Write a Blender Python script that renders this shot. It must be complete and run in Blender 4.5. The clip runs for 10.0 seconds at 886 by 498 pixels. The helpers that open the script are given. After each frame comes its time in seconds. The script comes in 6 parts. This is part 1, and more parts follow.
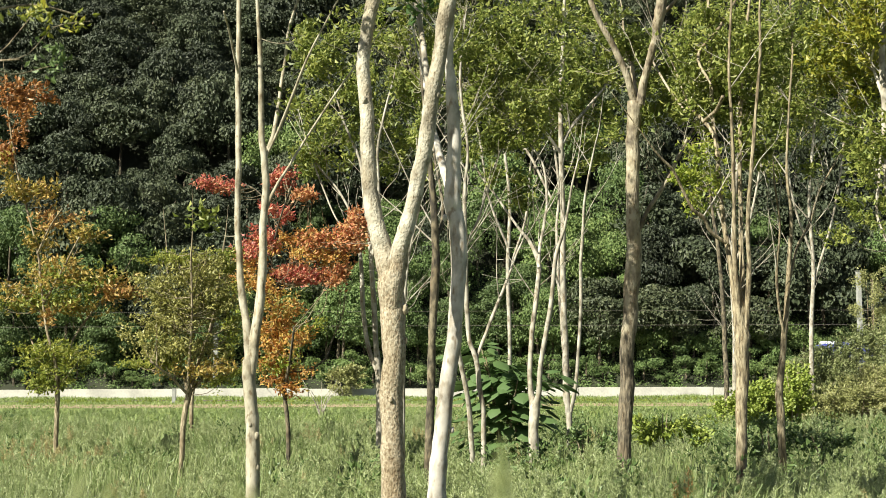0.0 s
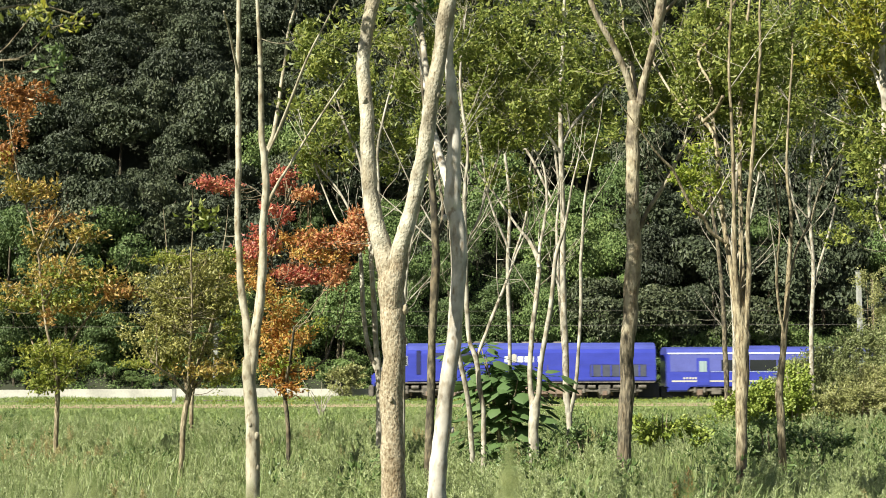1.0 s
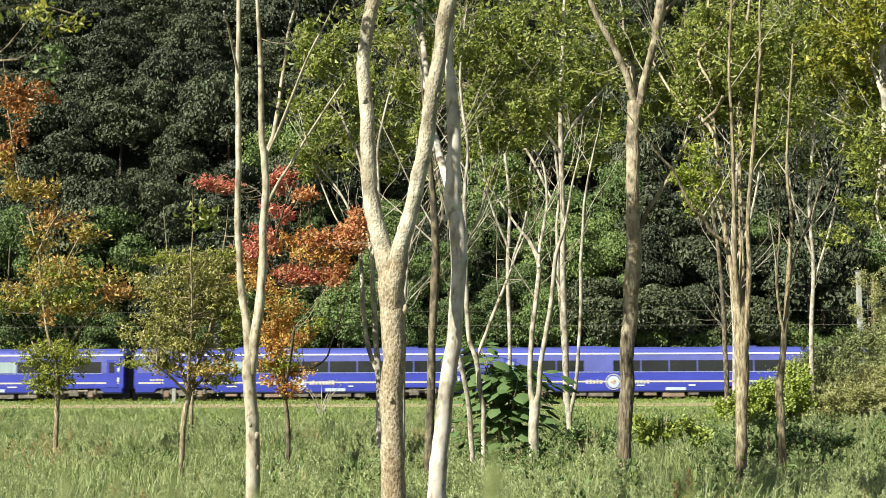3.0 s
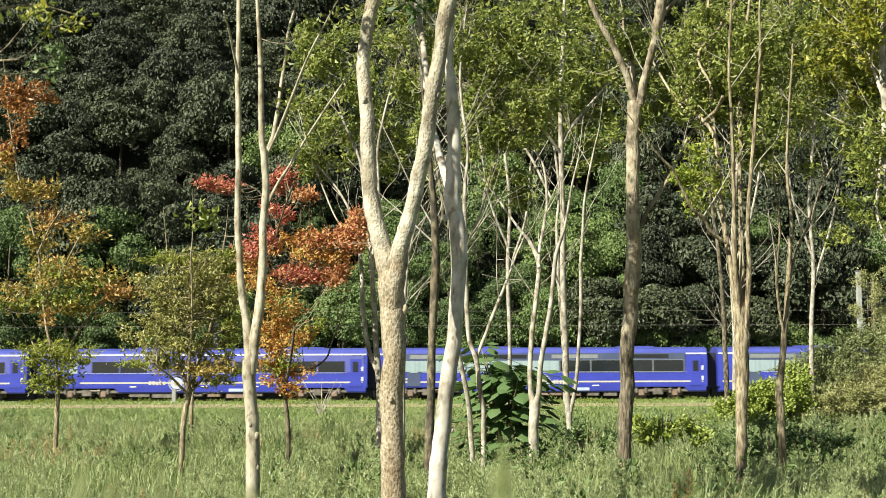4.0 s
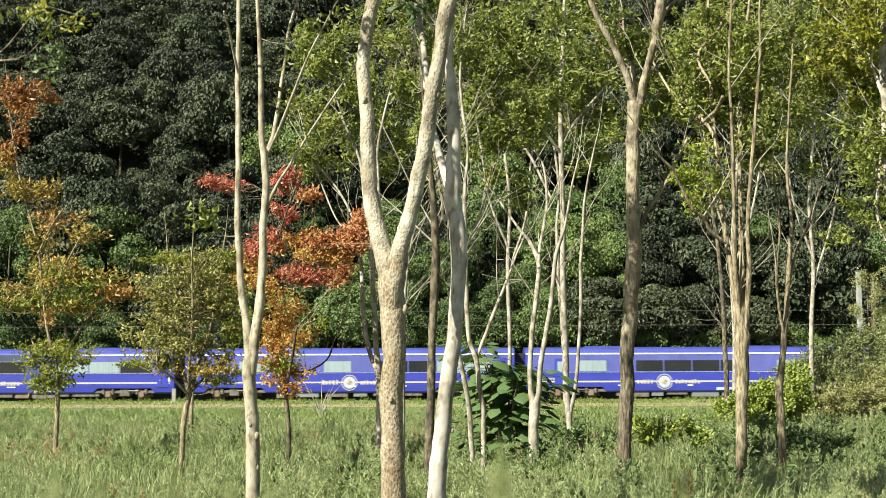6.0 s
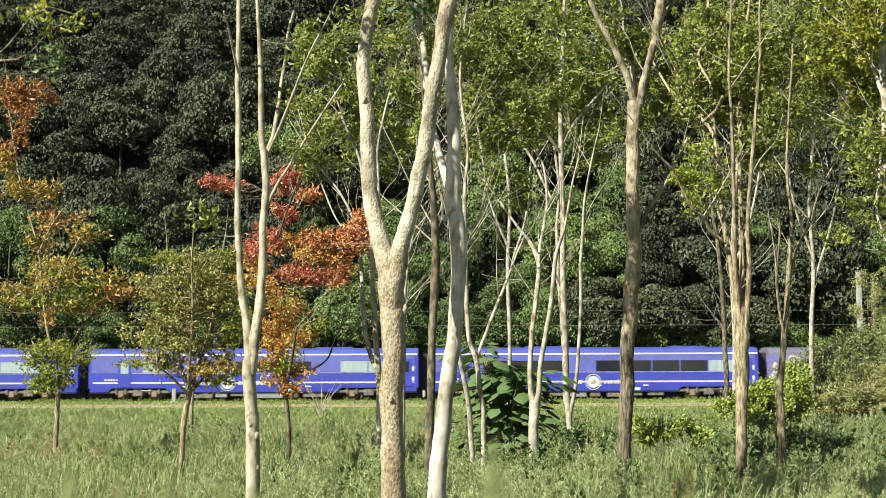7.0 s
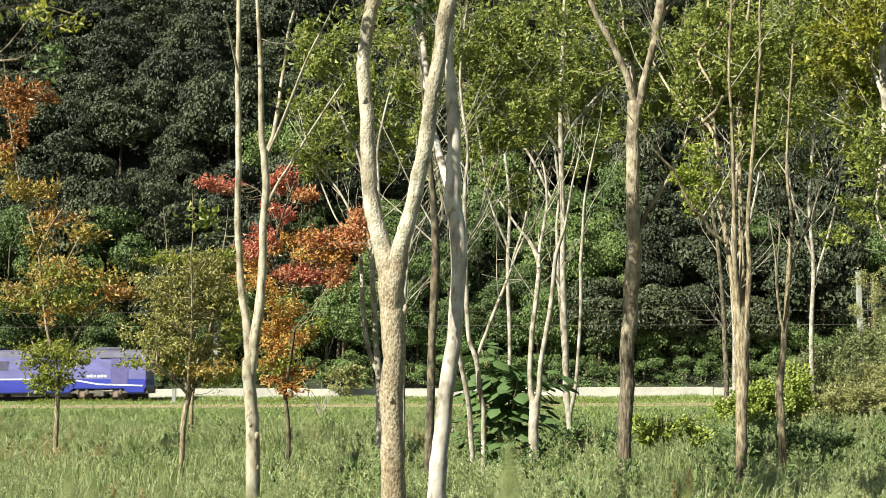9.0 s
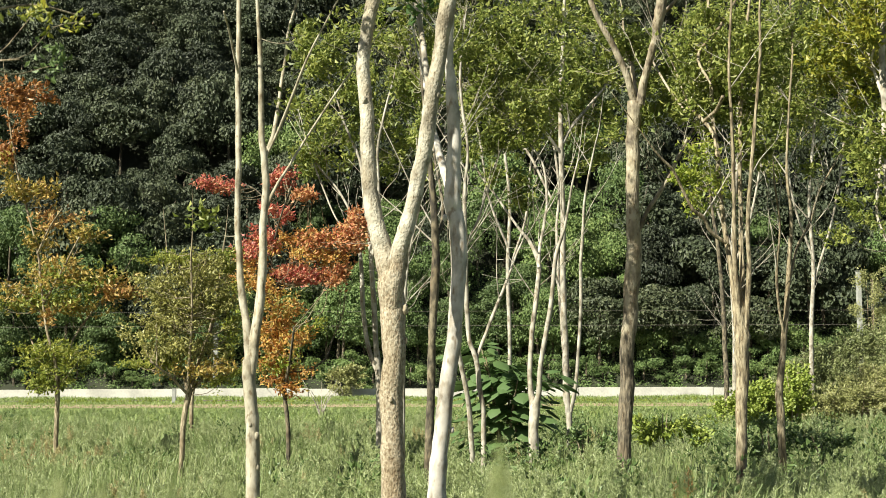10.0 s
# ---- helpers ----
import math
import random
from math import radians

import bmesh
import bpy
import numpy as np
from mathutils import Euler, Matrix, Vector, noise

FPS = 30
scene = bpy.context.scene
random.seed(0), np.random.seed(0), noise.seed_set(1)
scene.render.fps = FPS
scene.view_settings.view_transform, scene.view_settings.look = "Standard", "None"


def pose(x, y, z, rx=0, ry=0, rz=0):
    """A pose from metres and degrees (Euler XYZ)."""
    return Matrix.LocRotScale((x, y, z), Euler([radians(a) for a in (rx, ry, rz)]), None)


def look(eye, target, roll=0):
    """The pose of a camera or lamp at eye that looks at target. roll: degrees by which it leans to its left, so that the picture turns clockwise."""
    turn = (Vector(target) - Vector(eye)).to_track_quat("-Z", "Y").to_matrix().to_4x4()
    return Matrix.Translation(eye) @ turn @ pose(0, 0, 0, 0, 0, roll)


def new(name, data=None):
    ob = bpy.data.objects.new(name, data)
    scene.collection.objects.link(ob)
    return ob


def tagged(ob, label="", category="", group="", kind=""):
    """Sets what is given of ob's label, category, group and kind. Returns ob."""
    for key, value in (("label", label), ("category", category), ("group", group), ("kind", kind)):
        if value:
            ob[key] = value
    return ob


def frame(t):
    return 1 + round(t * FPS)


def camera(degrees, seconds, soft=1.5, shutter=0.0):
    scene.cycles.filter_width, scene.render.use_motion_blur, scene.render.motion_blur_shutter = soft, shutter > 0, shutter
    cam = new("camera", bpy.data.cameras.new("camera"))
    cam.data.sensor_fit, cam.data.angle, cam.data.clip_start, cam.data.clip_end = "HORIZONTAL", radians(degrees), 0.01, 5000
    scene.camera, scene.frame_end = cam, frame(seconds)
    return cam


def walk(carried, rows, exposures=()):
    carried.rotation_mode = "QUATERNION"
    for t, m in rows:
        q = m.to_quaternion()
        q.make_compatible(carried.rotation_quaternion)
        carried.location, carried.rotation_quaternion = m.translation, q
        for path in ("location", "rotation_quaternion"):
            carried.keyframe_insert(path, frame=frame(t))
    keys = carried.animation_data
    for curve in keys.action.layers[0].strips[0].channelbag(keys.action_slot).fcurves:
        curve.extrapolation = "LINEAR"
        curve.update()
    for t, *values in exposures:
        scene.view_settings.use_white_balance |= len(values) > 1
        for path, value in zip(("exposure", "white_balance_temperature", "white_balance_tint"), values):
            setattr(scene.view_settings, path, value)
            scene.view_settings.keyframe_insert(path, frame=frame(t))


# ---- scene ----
# ---------------------------------------------------------------- camera
cam = camera(35, 10.0, 0.8, 0.12)
cam.data.dof.use_dof, cam.data.dof.focus_distance, cam.data.dof.aperture_fstop = True, 26.0, 4.5
EYE = (0, 0, 1.7)
VIEW = look(EYE, (0, 100, 1.7 + 9.09), -0.19)
walk(cam, [(0, VIEW), (10, VIEW)], [(0, 1.2), (10, 1.2)])

# ---------------------------------------------------------------- light
SUN_ELEVATION, SUN_SIDE = 40, 50      # degrees up, degrees left of straight behind the camera
world = bpy.data.worlds.new("sky")
scene.world = world
world.use_nodes = True
nt = world.node_tree
sky = nt.nodes.new("ShaderNodeTexSky")
sky.sky_type, sky.sun_disc = "NISHITA", False
sky.sun_elevation, sky.sun_rotation = radians(SUN_ELEVATION), radians(180 + SUN_SIDE)
nt.links.new(sky.outputs[0], nt.nodes["Background"].inputs[0])
nt.nodes["Background"].inputs[1].default_value = 0.037
sun_at = Vector((-math.sin(radians(SUN_SIDE)) * math.cos(radians(SUN_ELEVATION)),
                 -math.cos(radians(SUN_SIDE)) * math.cos(radians(SUN_ELEVATION)), math.sin(radians(SUN_ELEVATION))))
sun = new("sun", bpy.data.lights.new("sun", "SUN"))
sun.data.energy, sun.data.angle, sun.data.color = 5.0, radians(0.55), (0.975, 0.96, 0.80)
sun.matrix_world = look(sun_at * 60, (0, 0, 0))


# ---------------------------------------------------------------- materials
def shader(name):
    m = bpy.data.materials.new(name)
    m.use_nodes = True
    n, l = m.node_tree.nodes, m.node_tree.links
    return m, n, l, n["Principled BSDF"]


def ramp(n, stops):
    r = n.new("ShaderNodeValToRGB")
    e = r.color_ramp.elements
    while len(e) < len(stops):
        e.new(0.5)
    for k, (at, c) in zip(e, stops):
        k.position, k.color = at, (*c, 1)
    return r


def noisy(n, l, scale, detail=4.0, stretch=(1, 1, 1), space="Object"):
    c, mp, t = n.new("ShaderNodeTexCoord"), n.new("ShaderNodeMapping"), n.new("ShaderNodeTexNoise")
    mp.inputs["Scale"].default_value = stretch
    t.inputs["Scale"].default_value, t.inputs["Detail"].default_value = scale, detail
    l.new(c.outputs[space], mp.inputs[0])
    l.new(mp.outputs[0], t.inputs["Vector"])
    return t


def blend(n, l, a, b, kind, fac):
    x = n.new("ShaderNodeMix")
    x.data_type, x.blend_type = "RGBA", kind
    x.inputs[0].default_value = fac
    l.new(a, x.inputs[6])
    l.new(b, x.inputs[7])
    return x


def leaf_material(name, dark, mid, light, through_light=0.35, rough=0.5, per_tree=0.0):
    """Leaves: a colour of its own for each leaf, a slow change from bough to bough, light through the blade."""
    m, n, l, p = shader(name)
    g = n.new("ShaderNodeNewGeometry")
    r = ramp(n, [(0.0, dark), (0.5, mid), (1.0, light)])
    t = noisy(n, l, 0.9, 2.0)
    add = n.new("ShaderNodeMath")
    add.operation = "MULTIPLY_ADD"
    add.inputs[1].default_value, add.inputs[2].default_value = 0.6, -0.1
    s = n.new("ShaderNodeMath")
    s.operation = "MULTIPLY_ADD"
    s.inputs[1].default_value = 0.75
    l.new(t.outputs[0], add.inputs[0])
    l.new(g.outputs["Random Per Island"], s.inputs[0])
    l.new(add.outputs[0], s.inputs[2])
    l.new(s.outputs[0], r.inputs[0])
    tint = r.outputs[0]
    if per_tree:
        o = n.new("ShaderNodeObjectInfo")
        r4 = ramp(n, [(0.0, (1 - per_tree, 1 - per_tree, 1 - per_tree)), (0.5, (1, 1, 1)), (1.0, (1.25, 1.15, 1.1))])
        l.new(o.outputs["Random"], r4.inputs[0])
        tint = blend(n, l, tint, r4.outputs[0], "MULTIPLY", 1.0).outputs[2]
    l.new(tint, p.inputs["Base Color"])
    p.inputs["Roughness"].default_value = rough
    tr, mx = n.new("ShaderNodeBsdfTranslucent"), n.new("ShaderNodeMixShader")
    l.new(tint, tr.inputs[0])
    mx.inputs[0].default_value = through_light
    l.new(p.outputs[0], mx.inputs[1])
    l.new(tr.outputs[0], mx.inputs[2])
    l.new(mx.outputs[0], n["Material Output"].inputs[0])
    return m


def bark_material(name, dark, mid, light, scale=9.0, bump=0.4, low=0.35, high=0.62, tall=0.35, rings=8, above=None):
    m, n, l, p = shader(name)
    a = noisy(n, l, scale, 6.0, (1, 1, tall))
    b = noisy(n, l, scale * 0.17, 3.0, (1, 1, 0.8))
    r = ramp(n, [(low, dark), ((low + high) / 2, mid), (high, light)])
    l.new(a.outputs[0], r.inputs[0])
    tint = r.outputs[0]
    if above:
        # another bark colour above a certain height, with an uneven border
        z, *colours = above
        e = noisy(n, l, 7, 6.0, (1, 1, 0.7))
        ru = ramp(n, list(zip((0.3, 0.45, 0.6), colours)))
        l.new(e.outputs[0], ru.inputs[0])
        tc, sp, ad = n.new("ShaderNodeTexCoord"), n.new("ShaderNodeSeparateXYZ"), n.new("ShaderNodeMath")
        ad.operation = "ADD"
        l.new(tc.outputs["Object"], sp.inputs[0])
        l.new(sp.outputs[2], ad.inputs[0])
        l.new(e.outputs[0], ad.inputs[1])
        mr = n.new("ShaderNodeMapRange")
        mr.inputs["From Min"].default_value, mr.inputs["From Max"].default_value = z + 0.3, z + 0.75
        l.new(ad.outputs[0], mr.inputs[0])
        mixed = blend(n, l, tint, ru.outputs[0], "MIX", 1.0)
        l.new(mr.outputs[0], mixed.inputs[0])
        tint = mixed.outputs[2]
    r2 = ramp(n, [(0.3, (0.74, 0.71, 0.66)), (0.6, (1, 1, 1))])
    l.new(b.outputs[0], r2.inputs[0])
    x = blend(n, l, tint, r2.outputs[0], "MULTIPLY", 1.0)
    c = noisy(n, l, 1.0, 4.0, (rings, rings, rings * 0.4))
    r3 = ramp(n, [(0.36, (0.72, 0.67, 0.60)), (0.5, (1, 1, 1))])
    l.new(c.outputs[0], r3.inputs[0])
    x = blend(n, l, x.outputs[2], r3.outputs[0], "MULTIPLY", 1.0)
    d = noisy(n, l, scale * 2.2 if scale < 20 else scale * 0.9, 5.0, (1, 1, 0.45))
    r4 = ramp(n, [(0.33, (0.55, 0.48, 0.40)), (0.42, (1, 1, 1)), (0.6, (1, 1, 1)), (0.7, (1.25, 1.22, 1.17))])
    l.new(d.outputs[0], r4.inputs[0])
    x = blend(n, l, x.outputs[2], r4.outputs[0], "MULTIPLY", 1.0)
    l.new(x.outputs[2], p.inputs["Base Color"])
    p.inputs["Roughness"].default_value = 0.9
    bu = n.new("ShaderNodeBump")
    bu.inputs["Strength"].default_value, bu.inputs["Distance"].default_value = bump, 0.02
    l.new(a.outputs[0], bu.inputs["Height"])
    l.new(bu.outputs[0], p.inputs["Normal"])
    return m


def plain(name, colour, rough=0.6, metal=0.0, vary=0.25, scale=3.0, bump=0.0, coat=0.0, stretch=(1, 1, 1)):
    """A painted, cast or rolled surface with dirt at two scales."""
    m, n, l, p = shader(name)
    a, b = noisy(n, l, scale, 5.0, stretch), noisy(n, l, scale * 9, 3.0, stretch)
    k = 1 - vary
    r = ramp(n, [(0.3, tuple(c * k for c in colour)), (0.65, colour)])
    r2 = ramp(n, [(0.3, (1 - vary * 0.5,) * 3), (0.6, (1, 1, 1))])
    l.new(a.outputs[0], r.inputs[0])
    l.new(b.outputs[0], r2.inputs[0])
    x = blend(n, l, r.outputs[0], r2.outputs[0], "MULTIPLY", 1.0)
    l.new(x.outputs[2], p.inputs["Base Color"])
    p.inputs["Roughness"].default_value, p.inputs["Metallic"].default_value = rough, metal
    p.inputs["Coat Weight"].default_value = coat
    if bump:
        bu = n.new("ShaderNodeBump")
        bu.inputs["Strength"].default_value, bu.inputs["Distance"].default_value = bump, 0.03
        l.new(b.outputs[0], bu.inputs["Height"])
        l.new(bu.outputs[0], p.inputs["Normal"])
    return m


BARK_PALE = bark_material("pale_bark", (0.15, 0.13, 0.10), (0.33, 0.30, 0.25), (0.47, 0.435, 0.37), 7, 0.22, 0.3, 0.6, 0.7, 14)
BARK_WHITE = bark_material("whitish_smooth_bark", (0.22, 0.20, 0.17), (0.43, 0.40, 0.36), (0.58, 0.54, 0.49), 7, 0.2, 0.3, 0.6, 0.7, 14)
BARK_GREY = bark_material("grey_tan_bark", (0.17, 0.145, 0.10), (0.34, 0.305, 0.23), (0.46, 0.42, 0.33), 11, 0.5, 0.3, 0.6, 0.6, 12)
BARK_TAN = bark_material("brown_bark", (0.09, 0.07, 0.045), (0.24, 0.195, 0.125), (0.39, 0.33, 0.225), 30, 1.0, 0.33, 0.62, 0.2, 6)
BARK_DARK = bark_material("dark_bark", (0.03, 0.025, 0.02), (0.09, 0.075, 0.05), (0.20, 0.165, 0.11), 14, 0.9, 0.33, 0.62, 0.5, 6)
BARK_FORKED = bark_material("flaking_bark_below_smooth", (0.19, 0.14, 0.09), (0.33, 0.27, 0.185), (0.44, 0.38, 0.285), 52, 1.0, 0.32, 0.62, 0.6, 4, (2.7, (0.20, 0.175, 0.13), (0.38, 0.345, 0.275), (0.51, 0.47, 0.38)))
# brown bark; the darker colour low down is painted shade from nearby trees
BARK_HIGH_FORKED = bark_material("brown_bark_shaded_below", (0.045, 0.036, 0.026), (0.12, 0.10, 0.07), (0.25, 0.205, 0.145), 30, 1.0, 0.33, 0.62, 0.2, 6, (2.3, (0.10, 0.08, 0.06), (0.25, 0.21, 0.15), (0.40, 0.35, 0.26)))
LEAF_GROVE = leaf_material("grove_leaves", (0.06, 0.095, 0.015), (0.18, 0.22, 0.04), (0.42, 0.43, 0.12), 0.45)
LEAF_BRIGHT = leaf_material("bright_leaves", (0.14, 0.20, 0.02), (0.24, 0.30, 0.04), (0.42, 0.42, 0.08), 0.45)
LEAF_YELLOWISH = leaf_material("yellowing_leaves", (0.08, 0.11, 0.015), (0.20, 0.23, 0.03), (0.42, 0.38, 0.05), 0.45)
LEAF_DEEP = leaf_material("deep_green_leaves", (0.02, 0.05, 0.01), (0.04, 0.09, 0.015), (0.07, 0.13, 0.02), 0.3)
LEAF_ORANGE = leaf_material("orange_leaves", (0.38, 0.11, 0.04), (0.52, 0.27, 0.07), (0.60, 0.48, 0.14), 0.35)
LEAF_AMBER = leaf_material("amber_leaves", (0.30, 0.12, 0.05), (0.44, 0.26, 0.08), (0.56, 0.43, 0.16), 0.35)
LEAF_GOLD = leaf_material("gold_leaves", (0.12, 0.14, 0.03), (0.34, 0.27, 0.055), (0.58, 0.38, 0.13), 0.35)
LEAF_COPPER = leaf_material("copper_leaves", (0.15, 0.06, 0.02), (0.31, 0.13, 0.035), (0.46, 0.24, 0.08), 0.3)
LEAF_LIME = leaf_material("lime_leaves", (0.10, 0.145, 0.02), (0.22, 0.255, 0.04), (0.40, 0.39, 0.08), 0.4)
LEAF_OLIVE = leaf_material("olive_leaves", (0.10, 0.11, 0.03), (0.26, 0.25, 0.07), (0.46, 0.43, 0.15), 0.3)
LEAF_RED = leaf_material("red_leaves", (0.26, 0.04, 0.035), (0.50, 0.13, 0.10), (0.64, 0.38, 0.20), 0.35)
LEAF_RUST = leaf_material("rust_leaves", (0.36, 0.08, 0.045), (0.52, 0.22, 0.10), (0.62, 0.42, 0.18), 0.35)
LEAF_FOREST = leaf_material("forest_leaves", (0.017, 0.026, 0.011), (0.040, 0.055, 0.023), (0.085, 0.10, 0.052), 0.12, 0.65, 0.5)
LEAF_FOREST_WARM = leaf_material("warm_forest_leaves", (0.055, 0.098, 0.024), (0.11, 0.175, 0.048), (0.18, 0.24, 0.08), 0.2, 0.65, 0.4)
LEAF_SHRUB = leaf_material("shrub_leaves", (0.09, 0.115, 0.033), (0.19, 0.22, 0.08), (0.34, 0.36, 0.17), 0.3)
LEAF_VINE = leaf_material("vine_leaves", (0.12, 0.17, 0.025), (0.26, 0.33, 0.055), (0.42, 0.46, 0.12), 0.4)
LEAF_BROWNISH = leaf_material("dry_shrub_leaves", (0.15, 0.16, 0.05), (0.29, 0.30, 0.11), (0.44, 0.42, 0.19), 0.3)
LEAF_BIG = leaf_material("big_leaves", (0.035, 0.08, 0.022), (0.075, 0.135, 0.04), (0.15, 0.215, 0.075), 0.3, 0.65)
GRASS = leaf_material("tall_grass", (0.085, 0.125, 0.033), (0.19, 0.245, 0.08), (0.38, 0.40, 0.19), 0.35)
SHORT_GRASS = leaf_material("short_grass", (0.11, 0.165, 0.037), (0.20, 0.27, 0.075), (0.35, 0.385, 0.14), 0.35)
LEAF_WEED_DARK = leaf_material("dark_weed_leaves", (0.05, 0.09, 0.022), (0.10, 0.155, 0.045), (0.19, 0.26, 0.09), 0.3)
WEED = leaf_material("weed_leaves", (0.18, 0.225, 0.085), (0.32, 0.375, 0.16), (0.52, 0.545, 0.31), 0.35)
SEED = leaf_material("pale_seed_heads", (0.42, 0.46, 0.22), (0.52, 0.55, 0.28), (0.60, 0.62, 0.36), 0.5)
WEED_FAR = leaf_material("far_weed_leaves", (0.12, 0.18, 0.05), (0.225, 0.295, 0.10), (0.37, 0.42, 0.19), 0.35)
WEED_DRY = leaf_material("drying_weed_leaves", (0.30, 0.26, 0.11), (0.44, 0.38, 0.18), (0.56, 0.50, 0.28), 0.35)

BLUE = plain("blue_paint", (0.046, 0.06, 0.41), 0.3, 0.0, 0.18, 0.8, 0, 0.4, (1, 1, 3))
BLUE_ROOF = plain("blue_roof_paint", (0.07, 0.085, 0.36), 0.35, 0.0, 0.25, 0.8, 0, 0.3, (1, 1, 3))
VIOLET = plain("faded_violet_paint", (0.17, 0.165, 0.41), 0.5, 0.0, 0.3, 0.8, 0, 0.0, (1, 1, 3))
GREY_ROOF = plain("sooty_grey_roof", (0.13, 0.125, 0.19), 0.7, 0.0, 0.4, 1.0)
WHITE_PAINT = plain("white_paint", (0.75, 0.76, 0.80), 0.4, 0.0, 0.12, 2.0)
CREAM_PAINT = plain("cream_paint", (0.52, 0.48, 0.42), 0.45, 0.0, 0.15, 2.0)
PALE_BLUE = plain("pale_blue_paint", (0.46, 0.52, 0.72), 0.35, 0.0, 0.15, 2.0)
GOLD_PAINT = plain("gold_paint", (0.62, 0.48, 0.30), 0.45, 0.0, 0.2, 2.0)
GLASS_DARK = plain("dark_window_glass", (0.02, 0.025, 0.03), 0.06, 0.0, 0.3, 0.6, 0, 0.6)
CURTAIN = plain("curtained_window", (0.33, 0.42, 0.45), 0.15, 0.0, 0.25, 1.2, 0, 0.6, (6, 1, 0.3))
ALLOY = plain("window_alloy", (0.42, 0.44, 0.46), 0.4, 0.6, 0.2, 2.0)
DARK_METAL = plain("grimy_underframe_metal", (0.22, 0.19, 0.16), 0.8, 0.1, 0.6, 3.5)
RUST_METAL = plain("rusty_tank_metal", (0.30, 0.205, 0.155), 0.75, 0.1, 0.35, 1.5)
# rubber of the gangways, also the black that paints shade under the train
BLACK_RUBBER_AND_SHADE = plain("black_rubber_and_shade", (0.018, 0.018, 0.02), 0.85, 0.0, 0.3, 3.0)
STEEL = plain("rail_steel", (0.30, 0.25, 0.21), 0.45, 0.8, 0.3, 2.0)
POST_CONCRETE = plain("grey_post_concrete", (0.36, 0.36, 0.33), 0.9, 0.0, 0.35, 1.5, 0.3)
CONCRETE = plain("weathered_concrete", (0.56, 0.53, 0.47), 0.9, 0.0, 0.3, 0.7, 0.3)
EARTH = plain("dry_earth", (0.38, 0.275, 0.175), 0.95, 0.0, 0.4, 0.5, 0.5)
GRAVEL = plain("ballast_gravel", (0.17, 0.185, 0.08), 0.95, 0.0, 0.5, 2.0, 0.8)
SOIL = plain("grassy_soil", (0.12, 0.14, 0.05), 0.95, 0.0, 0.5, 0.4, 0.4)
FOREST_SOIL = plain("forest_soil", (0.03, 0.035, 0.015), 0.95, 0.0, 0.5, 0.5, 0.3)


# ---------------------------------------------------------------- building helpers
def tidy_mesh(name, verts, faces, material, smooth=False):
    me = bpy.data.meshes.new(name)
    me.from_pydata(verts, [], faces)
    me.materials.append(material)
    if smooth:
        me.shade_smooth()
    return me


def link(name, me, parent=None, label=""):
    ob = new(name, me)
    ob.parent = parent
    return tagged(ob, label)


def part(name, bm, material, parent, label=""):
    me = bpy.data.meshes.new(name)
    bm.normal_update()
    bm.to_mesh(me)
    bm.free()
    me.materials.append(material)
    return link(name, me, parent, label)


def box(x0, x1, y0, y1, z0, z1, bevel=0.0, bm=None):
    bm = bm or bmesh.new()
    made = bmesh.ops.create_cube(bm, size=1, matrix=Matrix.LocRotScale(
        ((x0 + x1) / 2, (y0 + y1) / 2, (z0 + z1) / 2), None, (x1 - x0, y1 - y0, z1 - z0)))
    if bevel:
        edges = {e for v in made["verts"] for e in v.link_edges}
        bmesh.ops.bevel(bm, geom=list(edges), offset=bevel, segments=2, affect="EDGES")
    return bm


def rod(x, y, z, r, length, axis="Z", sides=16, bm=None, r2=None):
    """A round bar centred at x, y, z."""
    bm = bm or bmesh.new()
    turn = {"Z": (0, 0, 0), "Y": (90, 0, 0), "X": (0, 90, 0)}[axis]
    bmesh.ops.create_cone(bm, cap_ends=True, segments=sides, radius1=r, radius2=r if r2 is None else r2, depth=length, matrix=pose(x, y, z, *turn))
    return bm


def smooth_line(points, per=5):
    """Points on a curve through the given ones."""
    p = np.array(points, float)
    if len(p) < 3:
        return np.array([p[0] + (p[-1] - p[0]) * t for t in np.linspace(0, 1, per + 1)])
    e = np.vstack([2 * p[0] - p[1], p, 2 * p[-1] - p[-2]])
    out = []
    for i in range(1, len(e) - 2):
        for t in np.linspace(0, 1, per, endpoint=False):
            a, b, c, d = e[i - 1:i + 3]
            out.append(0.5 * (2 * b + (c - a) * t + (2 * a - 5 * b + 4 * c - d) * t * t + (3 * b - a - 3 * c + d) * t ** 3))
    return np.array(out + [p[-1]])


